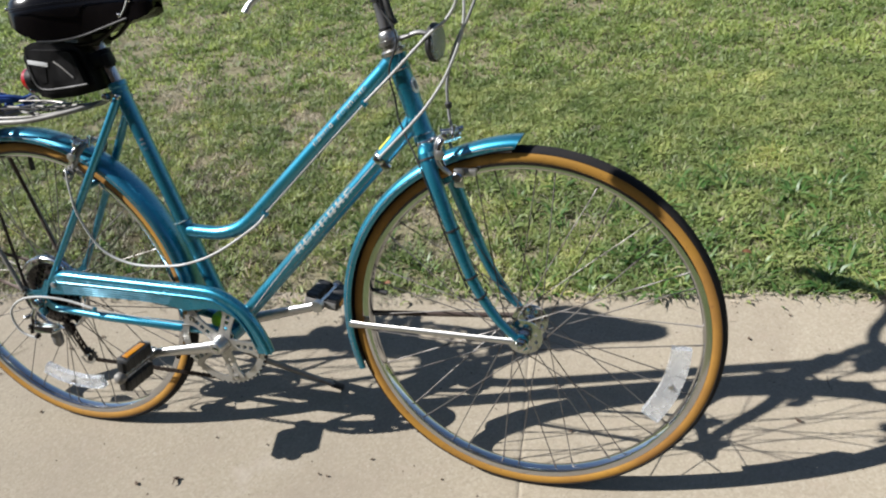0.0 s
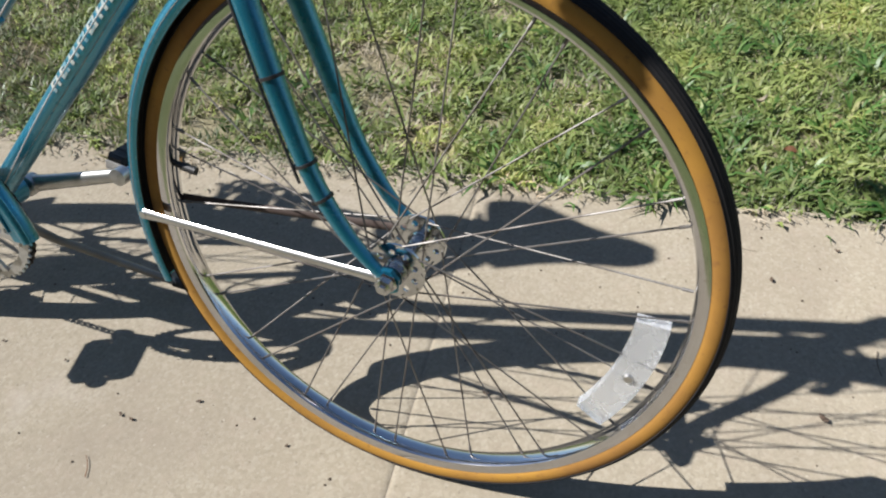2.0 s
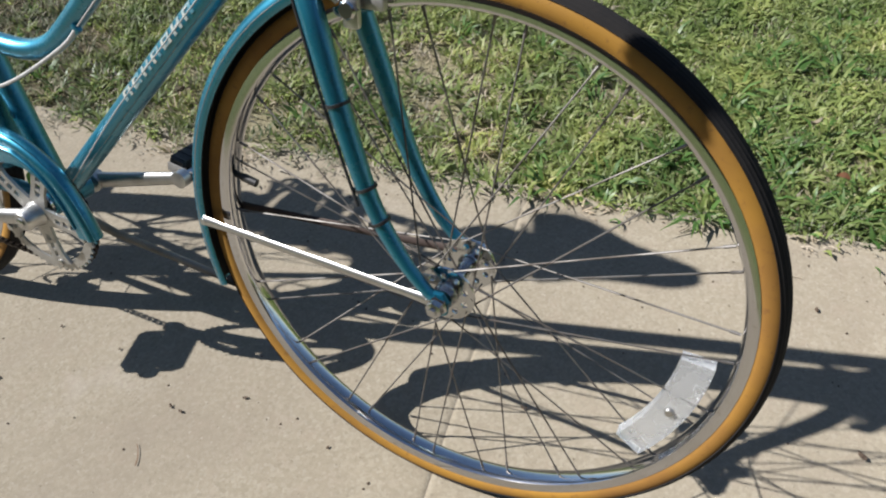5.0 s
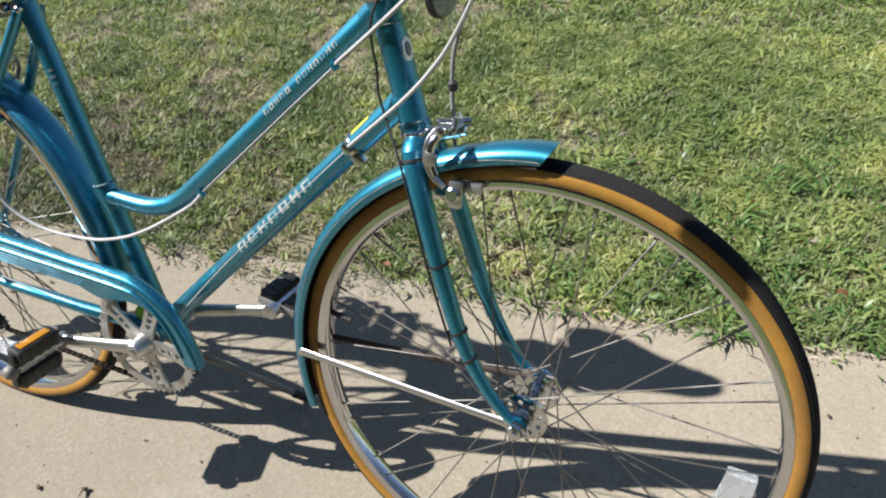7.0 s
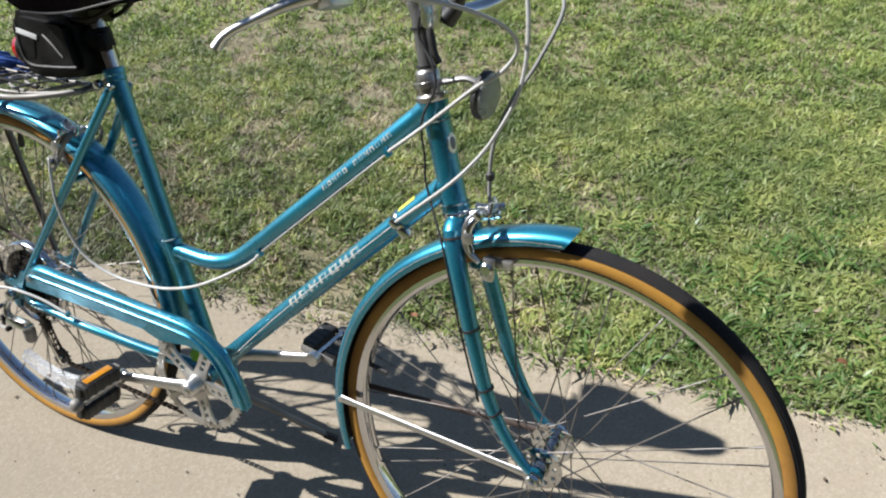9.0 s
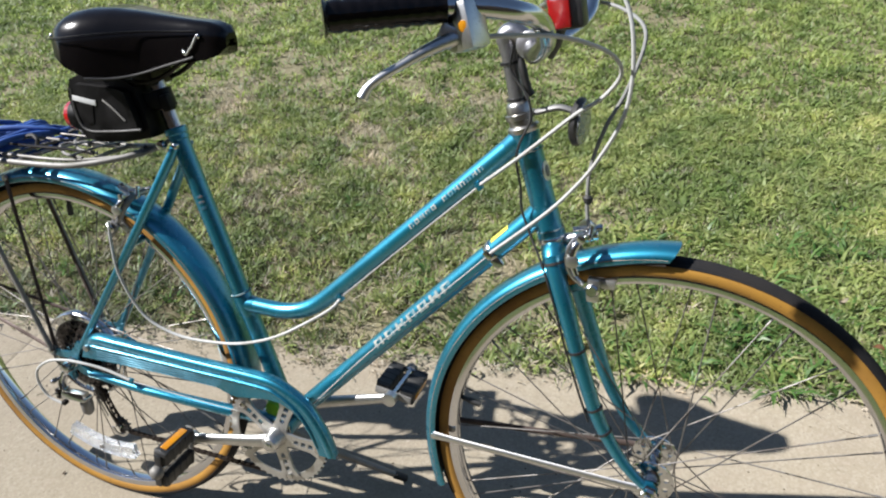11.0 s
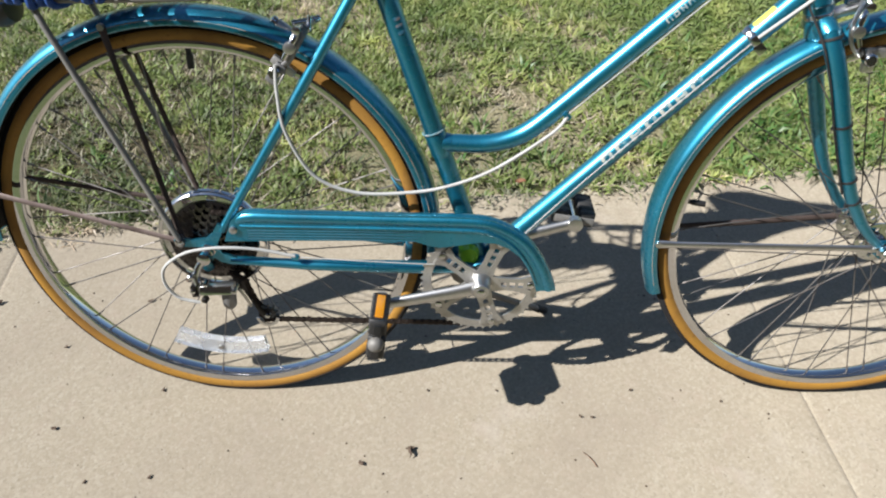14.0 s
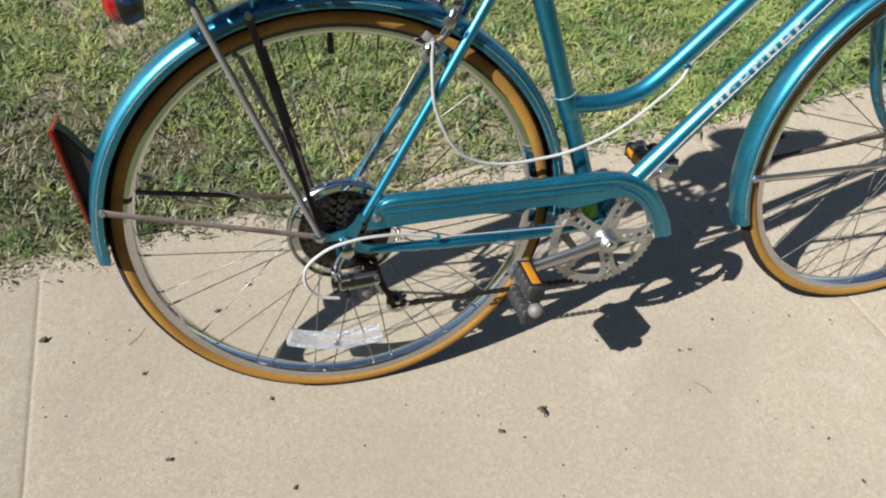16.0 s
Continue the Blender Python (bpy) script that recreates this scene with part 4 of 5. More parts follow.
def tie(p, q, r, parent, t):
    c = Vector(p).lerp(Vector(q), t)
    d = (Vector(q) - Vector(p)).normalized()
    bm = tube([c - d * 0.0018, c - d * 0.0017, c + d * 0.0017, c + d * 0.0018], [r - 0.001, r + 0.0012, r + 0.0012, r - 0.001], 18)
    u = d.cross(Vector((0, 1, 0))).normalized()
    block(c - u * (r + 0.002) + Vector((0, -0.003, 0)), (0.006, 0.005, 0.005), (0, 0, 0), 0.001, bm)
    part("zip_tie", bm, PLASTIC, parent, "black zip tie")


blade_pts = [Vector((x, -y, z)) for x, y, z in FB]
tie(blade_pts[0], blade_pts[1], 0.0135, blades[-1], 0.35)
tie(blade_pts[3], blade_pts[4], 0.0120, blades[-1], 0.05)
tie(blade_pts[4], blade_pts[5], 0.0108, blades[-1], 0.40)
tie(blade_pts[5], blade_pts[6], 0.0098, blades[-1], 0.20)
tie(HEAD_TOP + HEAD_DIR * 0.04, STEM_TOP, 0.0118, stem, 0.05)
tie(HEAD_TOP + HEAD_DIR * 0.04, STEM_TOP, 0.0118, stem, 0.62)
bm = lathe([(0.0165, -0.006), (0.0172, -0.005), (0.0172, 0.005), (0.0165, 0.006)], DT0.lerp(DT1, 0.835), DT1 - DT0, 22)
block(DT0.lerp(DT1, 0.835) + Vector((0.010, -0.010, -0.012)), (0.016, 0.012, 0.014), (0, 45, 0), 0.002, bm)
block(DT0.lerp(DT1, 0.835) + Vector((-0.002, -0.019, 0.002)), (0.014, 0.009, 0.010), (0, 45, 0), 0.002, bm)
part("cable_clamp", bm, CHROME, bicycle, "chromed cable clamp on the down tube")
for p in ((0.776, -0.011, 0.763), (0.547, -0.010, 0.550), (0.130, -0.064, 0.334)):
    part("cable_stop", block(p, (0.012, 0.008, 0.009), (0, 45 if p[0] > 0.5 else 5, 0), 0.002), TEAL, bicycle, "small brazed cable stop")

# ---- drivetrain ----
def toothed(n, r, y0, y1, inner, centre, tooth=0.0028):
    """A sprocket ring with n teeth."""
    bm = bmesh.new()
    cx, cz = centre.x, centre.z
    outl = []
    for k in range(n):
        for f, rr in ((0.0, r - tooth * 1.25), (0.30, r - tooth), (0.42, r + tooth), (0.58, r + tooth), (0.70, r - tooth)):
            a = 2 * math.pi * (k + f) / n
            outl.append((a, rr))
    fo = [[bm.verts.new((cx + rr * math.cos(a), y, cz + rr * math.sin(a))) for a, rr in outl] for y in (y0, y1)]
    fi = [[bm.verts.new((cx + inner * math.cos(a), y, cz + inner * math.sin(a))) for a, rr in outl] for y in (y0, y1)]
    m = len(outl)
    for k in range(m):
        q = (k + 1) % m
        bm.faces.new((fo[0][k], fo[0][q], fi[0][q], fi[0][k]))
        bm.faces.new((fo[1][k], fi[1][k], fi[1][q], fo[1][q]))
        bm.faces.new((fo[0][k], fo[1][k], fo[1][q], fo[0][q]))
        bm.faces.new((fi[0][k], fi[0][q], fi[1][q], fi[1][k]))
    return bm


CR = Vector((0.424, 0, 0.276))
bm = toothed(48, 0.0965, -0.0475, -0.0445, 0.0805, CR, 0.0019)
chainring = part("chainring", bm, DULL, bicycle, "worn alloy chainring with five arms")
for k in range(5):
    a = radians(68 + 72 * k)
    d, w = Vector((math.cos(a), 0, math.sin(a))), Vector((-math.sin(a), 0, math.cos(a)))
    hole = []
    for sgn in (-1, 1):
        pl = [CR + d * 0.016 + w * sgn * 0.0145, CR + d * 0.040 + w * sgn * 0.0115, CR + d * 0.066 + w * sgn * 0.0125, CR + d * 0.083 + w * sgn * 0.0205]
        pr = [CR + d * 0.084 + w * sgn * 0.010, CR + d * 0.070 + w * sgn * 0.0045, CR + d * 0.058 + w * sgn * 0.0045, CR + d * 0.040 + w * sgn * 0.0045, CR + d * 0.016 + w * sgn * 0.0]
        hole.append([(p.x, p.z) for p in pl + pr])
    bm = plate(hole[0], -0.0515, -0.0470)
    plate(hole[1][::-1], -0.0515, -0.0470, bm=bm)
    for r0, r1 in ((0.016, 0.034), (0.043, 0.048), (0.057, 0.062), (0.071, 0.083)):
        ww = 0.0047 if r1 < 0.08 else 0.0065
        plate([(p.x, p.z) for p in (CR + d * r0 + w * ww, CR + d * r1 + w * ww, CR + d * r1 - w * ww, CR + d * r0 - w * ww)], -0.0513, -0.0472, bm=bm)
    part("spider_arm", bm, DULL, chainring)
    part("chainring_bolt", lathe([(0.004, -0.054), (0.0055, -0.0535), (0.0055, -0.043), (0.004, -0.042)], CR + d * 0.0815, n=12), CHROME, chainring)
near_end, far_end = Vector((0.262, 0, 0.247)), Vector((0.590, 0, 0.318))
crank = part("crank_arm", lathe([(0.008, -0.078), (0.0125, -0.0775), (0.0150, -0.074), (0.0165, -0.058), (0.019, -0.052), (0.017, -0.046)], CR, n=26), ALLOY, bicycle, "polished alloy crank")
part("crank_shaft", tube([(CR.x, -0.062, CR.z), (CR.x - 0.05, -0.067, CR.z - 0.009), (near_end.x + 0.02, -0.072, near_end.z + 0.004), (near_end.x, -0.072, near_end.z)], [0.0138, 0.0118, 0.0098, 0.0115], 14, 4, side=(0, 1, 0), flat=0.62), ALLOY, crank)
part("pedal_eye", lathe([(0.011, -0.079), (0.0128, -0.078), (0.0128, -0.066), (0.011, -0.065)], near_end, n=20), ALLOY, crank)
part("crank_bolt", lathe([(0.004, -0.081), (0.0072, -0.080), (0.0072, -0.077)], CR, n=6), CHROME, crank)
crank2 = part("crank_arm", lathe([(0.012, 0.045), (0.0165, 0.048), (0.0150, 0.066), (0.010, 0.070)], CR, n=24), ALLOY, bicycle, "polished alloy crank")
part("crank_shaft", tube([(CR.x, 0.058, CR.z), (CR.x + 0.05, 0.062, CR.z + 0.012), (far_end.x - 0.02, 0.067, far_end.z - 0.005), (far_end.x, 0.067, far_end.z)], [0.0135, 0.0118, 0.0098, 0.0115], 14, 4, side=(0, 1, 0), flat=0.62), ALLOY, crank2)
part("pedal_eye", lathe([(0.007, 0.059), (0.0128, 0.060), (0.0128, 0.074), (0.011, 0.075)], far_end, n=20), ALLOY, crank2)
part("bottom_bracket_cup", lathe([(0.0165, -0.040), (0.0195, -0.039), (0.0195, -0.034)], BB, n=24), CHROME, frame_ob)


def pedal(label):
    """A pedal about its axle: x across, y outwards from the crank."""
    root = part("pedal", lathe([(0.0055, -0.006), (0.0085, -0.004), (0.0085, 0.004), (0.0070, 0.012), (0.0065, 0.085), (0.0095, 0.088), (0.0105, 0.094), (0.008, 0.099)], (0, 0, 0), n=18), CHROME, bicycle, label)
    for s in (-1, 1):
        bm = block((s * 0.0235, 0.050, 0), (0.026, 0.078, 0.026), (0, 0, 0), 0.005)
        for k in range(5):
            block((s * 0.0235, 0.018 + 0.016 * k, 0), (0.0275, 0.006, 0.0285), (0, 0, 0), 0.0015, bm, 1)
        part("tread_block", bm, RUBBER, root, "black rubber tread block")
        part("reflector", block((s * 0.0376, 0.050, 0), (0.004, 0.056, 0.0135), (0, 0, 0), 0.0015), ORANGE, root, "amber reflector")
        part("reflector_frame", block((s * 0.0358, 0.050, 0), (0.004, 0.068, 0.024), (0, 0, 0), 0.0015), PLASTIC, root)
    part("end_plate", block((0, 0.008, 0), (0.070, 0.0035, 0.014), (0, 0, 0), 0.0012), RACK, root)
    part("outer_plate", block((0, 0.092, 0), (0.066, 0.0035, 0.012), (0, 0, 0), 0.0012), PLASTIC, root)
    part("dust_cap", lathe([(0.0105, 0.090), (0.0125, 0.094), (0.0118, 0.101), (0.007, 0.106), (0.002, 0.107)], (0, 0, 0), n=18), RACK, root, "dull grey round dust cap")
    return root


near_pedal = pedal("black rubber block pedal with amber reflectors, hanging upright")
far_pedal = copy_thing(near_pedal, pose(0, 0, 0))
near_pedal.matrix_basis = pose(near_end.x, -0.076, near_end.z, 0, -82, 0) @ Matrix.Diagonal((1, -1, 1, 1))
far_pedal.matrix_basis = pose(far_end.x, 0.072, far_end.z, 0, 10, 0)
tagged(far_pedal, "black rubber block pedal with amber reflectors, lying level")

freewheel = part("freewheel", lathe([(0.014, -0.056), (0.020, -0.055), (0.022, -0.030), (0.018, -0.026)], RH, n=28), STEEL_DARK, bicycle, "dark oily five-speed freewheel")
for k, (teeth, y) in enumerate(((14, -0.0535), (18, -0.0485), (23, -0.0435), (28, -0.0385), (33, -0.0335))):
    r = teeth * 0.0127 / (2 * math.pi) - 0.001
    part("sprocket", toothed(teeth, r, y, y + 0.0020, 0.019, RH), SPROCKET, freewheel)
# spoke protector with slots
protector = part("spoke_protector", lathe([(0.060, -0.0300), (0.0735, -0.0285), (0.0735, -0.0270), (0.060, -0.0285)], RH, n=80, closed=True), CHROME, bicycle, "chromed spoke protector disc")
# a dark disc, added to darken the inside of the protector
part("darkening_disc", lathe([(0.016, -0.0312), (0.066, -0.0312), (0.0715, -0.0300), (0.066, -0.0296), (0.016, -0.0296)], RH, n=48), STEEL_DARK, protector, "black disc added behind the sprockets to darken the inside")
part("outer_ring", lathe([(0.0825, -0.0310), (0.0850, -0.0325), (0.0875, -0.0310), (0.0895, -0.0260), (0.0890, -0.0200), (0.0850, -0.0190), (0.0825, -0.0230)], RH, n=80, closed=True), CHROME, protector)
for k in range(12):
    part("web", strip_arc(0.0735, 0.0835, 30 * k, 30 * k + 17, -0.0285, -0.0270, RH.x, RH.z, 6), CHROME, protector)
part("axle_nut", lathe([(0.005, -0.074), (0.0055, -0.070), (0.0095, -0.069), (0.0100, -0.062), (0.012, -0.061), (0.012, -0.059)], RH, n=6), CHROME, bicycle, "rear axle nut")
# chain: links below, hidden run above
low = [CR + Vector((math.cos(radians(a)), 0, math.sin(radians(a)))) * 0.0935 for a in range(70, -91, -6)]
path = [Vector((0.010, -0.041, 0.346 + 0.055)), Vector((CR.x + 0.0935 * math.cos(radians(76)), -0.039, CR.z + 0.0935 * math.sin(radians(76))))]
path += [Vector((p.x, -0.039, p.z)) for p in low] + [Vector((0.074, -0.042, 0.1925)), Vector((0.062, -0.042, 0.1915)), Vector((0.053, -0.042, 0.201)), Vector((0.053, -0.042, 0.214)), Vector((0.041, -0.043, 0.258)), Vector((0.036, -0.044, 0.277)), Vector((0.026, -0.043, 0.283)), Vector((0.008, -0.042, 0.290))]
cum = [0.0]
for a, b in zip(path, path[1:]):
    cum.append(cum[-1] + (b - a).length)
LINK = [(-0.0092, 0.0022), (-0.0082, 0.0032), (-0.0063, 0.0038), (-0.0040, 0.0034), (0.0, 0.0025), (0.0040, 0.0034), (0.0063, 0.0038), (0.0082, 0.0032), (0.0092, 0.0022)]
bm = bmesh.new()
for y in (-0.0030, 0.0030):
    sweep(bm, [(x, y, 0) for x, h in LINK], [h for x, h in LINK], 8, side=(0, 1, 0), flat=0.16)
for x in (-0.0063, 0.0063):
    sweep(bm, [(x, -0.0040, 0), (x, 0.0040, 0)], 0.0024, 8)
link = finish(bm, "chain_link", CHAIN)
chain = part("chain", tube([path[0], path[1]], 0.0012, 6), CHAIN, bicycle, "dark oily chain")
s_at = 0.0
while s_at < cum[-1]:
    k = max(i for i in range(len(cum) - 1) if cum[i] <= s_at)
    f = (s_at - cum[k]) / (cum[k + 1] - cum[k])
    p, d = path[k].lerp(path[k + 1], f), (path[k + 1] - path[k]).normalized()
    turned(pose(p.x, p.y + (0.0006 if round(s_at / 0.0127) % 2 else 0), p.z, 0, -math.degrees(math.atan2(d.z, d.x))), "chain_link", link, chain)
    s_at += 0.0127

# derailleur
der = part("derailleur", block((-0.002, -0.078, 0.283), (0.066, 0.012, 0.019), (0, -3, 0), 0.003), ALLOY, bicycle, "polished rear derailleur with black cage")
part("face_plate", block((0.000, -0.0850, 0.283), (0.052, 0.003, 0.0155), (-14, -3, 0), 0.0012), CHROME, der, "mirror-bright face plate")
part("pivot_block", block((-0.034, -0.0795, 0.2815), (0.010, 0.016, 0.021), (0, -3, 0), 0.002), STEEL_DARK, der, "black pivot block")
for x in (-0.036, 0.030):
    part("pivot_pin", lathe([(0.0025, -0.0900), (0.0042, -0.0890), (0.0042, -0.0700)], (x, 0, 0.2825), n=10), CHROME, der)
part("hanger_bolt", lathe([(0.005, -0.082), (0.0105, -0.080), (0.0115, -0.066), (0.008, -0.060)], (-0.011, 0, 0.338), n=16), CHROME, der)
part("upper_body", tube([(-0.011, -0.068, 0.336), (-0.024, -0.072, 0.320), (-0.030, -0.076, 0.304), (-0.028, -0.078, 0.290)], [0.0070, 0.0062, 0.0065, 0.0070], 14, 4), CHROME, der)
part("adjuster_screw", lathe([(0.003, -0.094), (0.005, -0.092), (0.005, -0.084), (0.003, -0.078)], (-0.034, 0, 0.312), n=10), CHROME, der)
part("adjuster_screw", lathe([(0.002, -0.090), (0.0036, -0.089), (0.0036, -0.078)], (-0.014, 0, 0.296), n=10), CHROME, der)
part("clamp_bolt", lathe([(0.003, -0.094), (0.0058, -0.092), (0.0058, -0.084), (0.003, -0.082)], (-0.018, 0, 0.268), n=6), STEEL_DARK, der)
part("knuckle", tube([(0.014, -0.070, 0.276), (0.014, -0.069, 0.262), (0.013, -0.067, 0.244), (0.012, -0.066, 0.236)], [0.0090, 0.0120, 0.0110, 0.0060], 16, 4), STEM_DULL, der, "dark weathered spring knuckle")
for y, mt in ((-0.049, STEEL_DARK), (-0.036, STEEL_DARK)):
    part("cage_plate", tube([(0.030, y, 0.276), (0.036, y, 0.258), (0.045, y, 0.236), (0.054, y, 0.217), (0.066, y, 0.206)], [0.0065, 0.0036, 0.0030, 0.0040, 0.0080], 12, 3, side=(0, 1, 0), flat=0.14), mt, der)
part("cage_stiffener", tube([(0.026, -0.0515, 0.262), (0.034, -0.0515, 0.246), (0.042, -0.0515, 0.226)], [0.0028, 0.0032, 0.0024], 10, 3, side=(0, 1, 0), flat=0.25), ALLOY, der)
for p in (Vector((0.026, 0, 0.268)), Vector((0.066, 0, 0.205))):
    part("pulley", toothed(10, 0.0150, -0.045, -0.039, 0.005, p), PLASTIC, der, "black jockey pulley")
part("cage_guard", strip_arc(0.0145, 0.0200, 188, 352, -0.0525, -0.0505, 0.066, 0.205, 18), CHROME, der, "bright crescent guard under the pulley")
part("cage_bolt", lathe([(0.002, -0.055), (0.0042, -0.054), (0.0042, -0.050)], (0.066, 0, 0.207), n=8), CHROME, der)

# chain guard
GUARD = [(0.022, 0.362), (0.028, 0.378), (0.036, 0.398), (0.046, 0.408), (0.058, 0.4140), (0.120, 0.4130), (0.220, 0.4105), (0.320, 0.4080), (0.405, 0.4060), (0.440, 0.4010), (0.470, 0.3865), (0.498, 0.3650), (0.520, 0.3330), (0.536, 0.3000), (0.5455, 0.2690), (0.514, 0.2680), (0.508, 0.2880), (0.498, 0.3120), (0.484, 0.3340), (0.466, 0.3500), (0.445, 0.3590), (0.420, 0.3610), (0.385, 0.3550), (0.358, 0.3510), (0.338, 0.3560), (0.318, 0.3630), (0.240, 0.3640), (0.130, 0.3635)]
guard = part("chain_guard", plate(GUARD, -0.0625, -0.0610), TEAL, bicycle, "teal pressed steel chain guard")
TOPG = [(0.040, -0.0545, 0.392), (0.060, -0.0545, 0.4045), (0.120, -0.0545, 0.4035), (0.220, -0.0545, 0.4010), (0.320, -0.0545, 0.3985), (0.403, -0.0545, 0.3965), (0.436, -0.0545, 0.3920), (0.465, -0.0545, 0.3785), (0.491, -0.0545, 0.3585), (0.512, -0.0545, 0.3280), (0.5275, -0.0545, 0.2960), (0.536, -0.0545, 0.2700)]
part("rolled_edge", tube(TOPG, [0.006] + [0.0102] * 11, 14, 3, side=(0, 1, 0), flat=1.15), TEAL, guard)
part("rib", tube([(0.050, -0.0630, 0.3905), (0.220, -0.0630, 0.3875), (0.402, -0.0630, 0.3830), (0.442, -0.0630, 0.3745), (0.475, -0.0630, 0.3515), (0.498, -0.0630, 0.3180), (0.512, -0.0630, 0.2830)], [0.002, 0.0030, 0.0032, 0.0032, 0.0032, 0.0030, 0.002], 10, 5), TEAL, guard)
# thin raised lines in darker teal; the shade of grooves is in their colour
for dz in (0.004, 0.009, 0.014, 0.019):
    part("groove_shade_line", tube([(0.060, -0.0628, 0.386 - dz), (0.220, -0.0628, 0.3845 - dz), (0.340 - dz, -0.0628, 0.3820 - dz)], [0.0008, 0.0012, 0.0005], 6, 3), GROOVE_SHADE, guard)
part("guard_bolt", lathe([(0.003, -0.068), (0.0062, -0.0665), (0.0062, -0.0625)], (0.039, 0, 0.384), n=14), ALLOY, guard)
part("cap", lathe([(0.006, -0.030), (0.014, -0.028), (0.017, -0.020), (0.017, 0.014), (0.010, 0.018)], (0.405, 0, 0.312), n=22), LIME, bicycle, "lime green plastic cap behind the chainring")
# kickstand
foot = Matrix.Rotation(radians(LEAN), 3, "X") @ Vector((0.566, 0.181, 0.007))
stand = part("kickstand", tube([(0.380, 0.008, 0.264), (0.385, 0.022, 0.238), (0.428, 0.066, 0.174), foot.lerp(Vector((0.428, 0.066, 0.174)), 0.10), foot], [0.009, 0.0080, 0.0066, 0.0062, 0.0060], 12), RACK, bicycle, "dull alloy kickstand propping the bicycle")
part("foot_cap", tube([foot.lerp(Vector((0.428, 0.066, 0.174)), 0.13), foot.lerp(Vector((0.428, 0.066, 0.174)), 0.12), foot + Vector((0.001, 0.001, 0))], [0.0062, 0.0084, 0.0080], 12), RUBBER, stand, "black rubber foot")
part("bracket", block((0.385, 0, 0.282), (0.034, 0.046, 0.016), (0, 0, 0), 0.003), CHROME, stand)

# ---- saddle, post ----
post = part("seat_post", tube([BB.lerp(SEAT_TOP, 0.95), SEAT_TOP + sd * 0.095], 0.0128, 22), CHROME, bicycle, "chromed seat post")
part("post_collar", tube([SEAT_TOP + sd * h for h in (-0.010, -0.008, 0.0, 0.002)], [0.0165, 0.0182, 0.0182, 0.0165], 24), TEAL, post)


def saddle_shell():
    """Wide at the back, a narrow nose; skirts pulled down at the sides."""
    bm = bmesh.new()
    st = [(0.103, 0.040, 0.946, 0.932), (0.109, 0.062, 0.962, 0.926), (0.122, 0.077, 0.974, 0.917), (0.145, 0.085, 0.983, 0.904), (0.176, 0.082, 0.9870, 0.890), (0.210, 0.068, 0.9865, 0.885), (0.248, 0.049, 0.9825, 0.891), (0.287, 0.037, 0.9780, 0.903), (0.327, 0.031, 0.9745, 0.911), (0.362, 0.029, 0.9715, 0.917), (0.380, 0.024, 0.9660, 0.924), (0.388, 0.014, 0.9570, 0.936)]
    n = 16
    prev = None
    for x, w, top, low in st:
        vs = []
        for k in range(n + 1):
            a = math.pi * k / n
            c, s = math.cos(a), math.sin(a)
            y = -w * math.copysign(abs(c) ** 0.62, c)
            z = low + (top - low) * s ** 0.62 - 0.004 * math.exp(-(y / 0.014) ** 2)
            vs.append(bm.verts.new((x, y, z)))
        for k in range(n - 1):
            a = (k + 1) / n
            vs.append(bm.verts.new((x, w * 0.93 * (1 - 2 * a) * -1, low + 0.008)))
        if prev:
            m = len(vs)
            for k in range(m):
                bm.faces.new((prev[k], prev[(k + 1) % m], vs[(k + 1) % m], vs[k]))
        else:
            bm.faces.new(vs)
        prev = vs
    bm.faces.new(prev[::-1])
    return bm


saddle = part("saddle", saddle_shell(), VINYL, bicycle, "glossy black padded vinyl saddle with stitched seam")
for s in (-1, 1):
    seam = [(0.112, s * 0.0745, 0.941), (0.135, s * 0.0872, 0.945), (0.170, s * 0.0850, 0.949), (0.212, s * 0.0680, 0.953), (0.260, s * 0.0450, 0.955), (0.310, s * 0.0345, 0.956), (0.350, s * 0.0305, 0.957)]
    part("seam", tube(seam, 0.0010, 6, 5), NYLON, saddle)
    part("skirt_edge", tube([(0.178, s * 0.083, 0.888), (0.215, s * 0.066, 0.8875), (0.250, s * 0.0495, 0.893), (0.290, s * 0.0375, 0.905), (0.340, s * 0.0310, 0.9195)], 0.0020, 8, 4), PLASTIC, saddle)
    part("rail", tube([(0.112, s * 0.040, 0.912), (0.160, s * 0.030, 0.884), (0.250, s * 0.024, 0.878), (0.330, s * 0.012, 0.925)], 0.0038, 10, 5), STEEL_DARK, saddle)
    for p in ((0.112, s * 0.066, 0.945), (0.352, s * 0.0300, 0.950), (0.326, s * 0.0320, 0.925)):
        part("rivet", lathe([(0.0016, -0.0024), (0.0034, -0.001), (0.0034, 0.002)], p, (0, 1, 0), 12), CHROME, saddle)
part("nose_tab", tube([(0.350, -0.0305, 0.952), (0.340, -0.0325, 0.935), (0.328, -0.0325, 0.922)], 0.0013, 8), DULL, saddle)
part("saddle_clamp", block((0.2345, 0, 0.884), (0.034, 0.054, 0.024), (0, 10, 0), 0.004), STEEL_DARK, saddle)

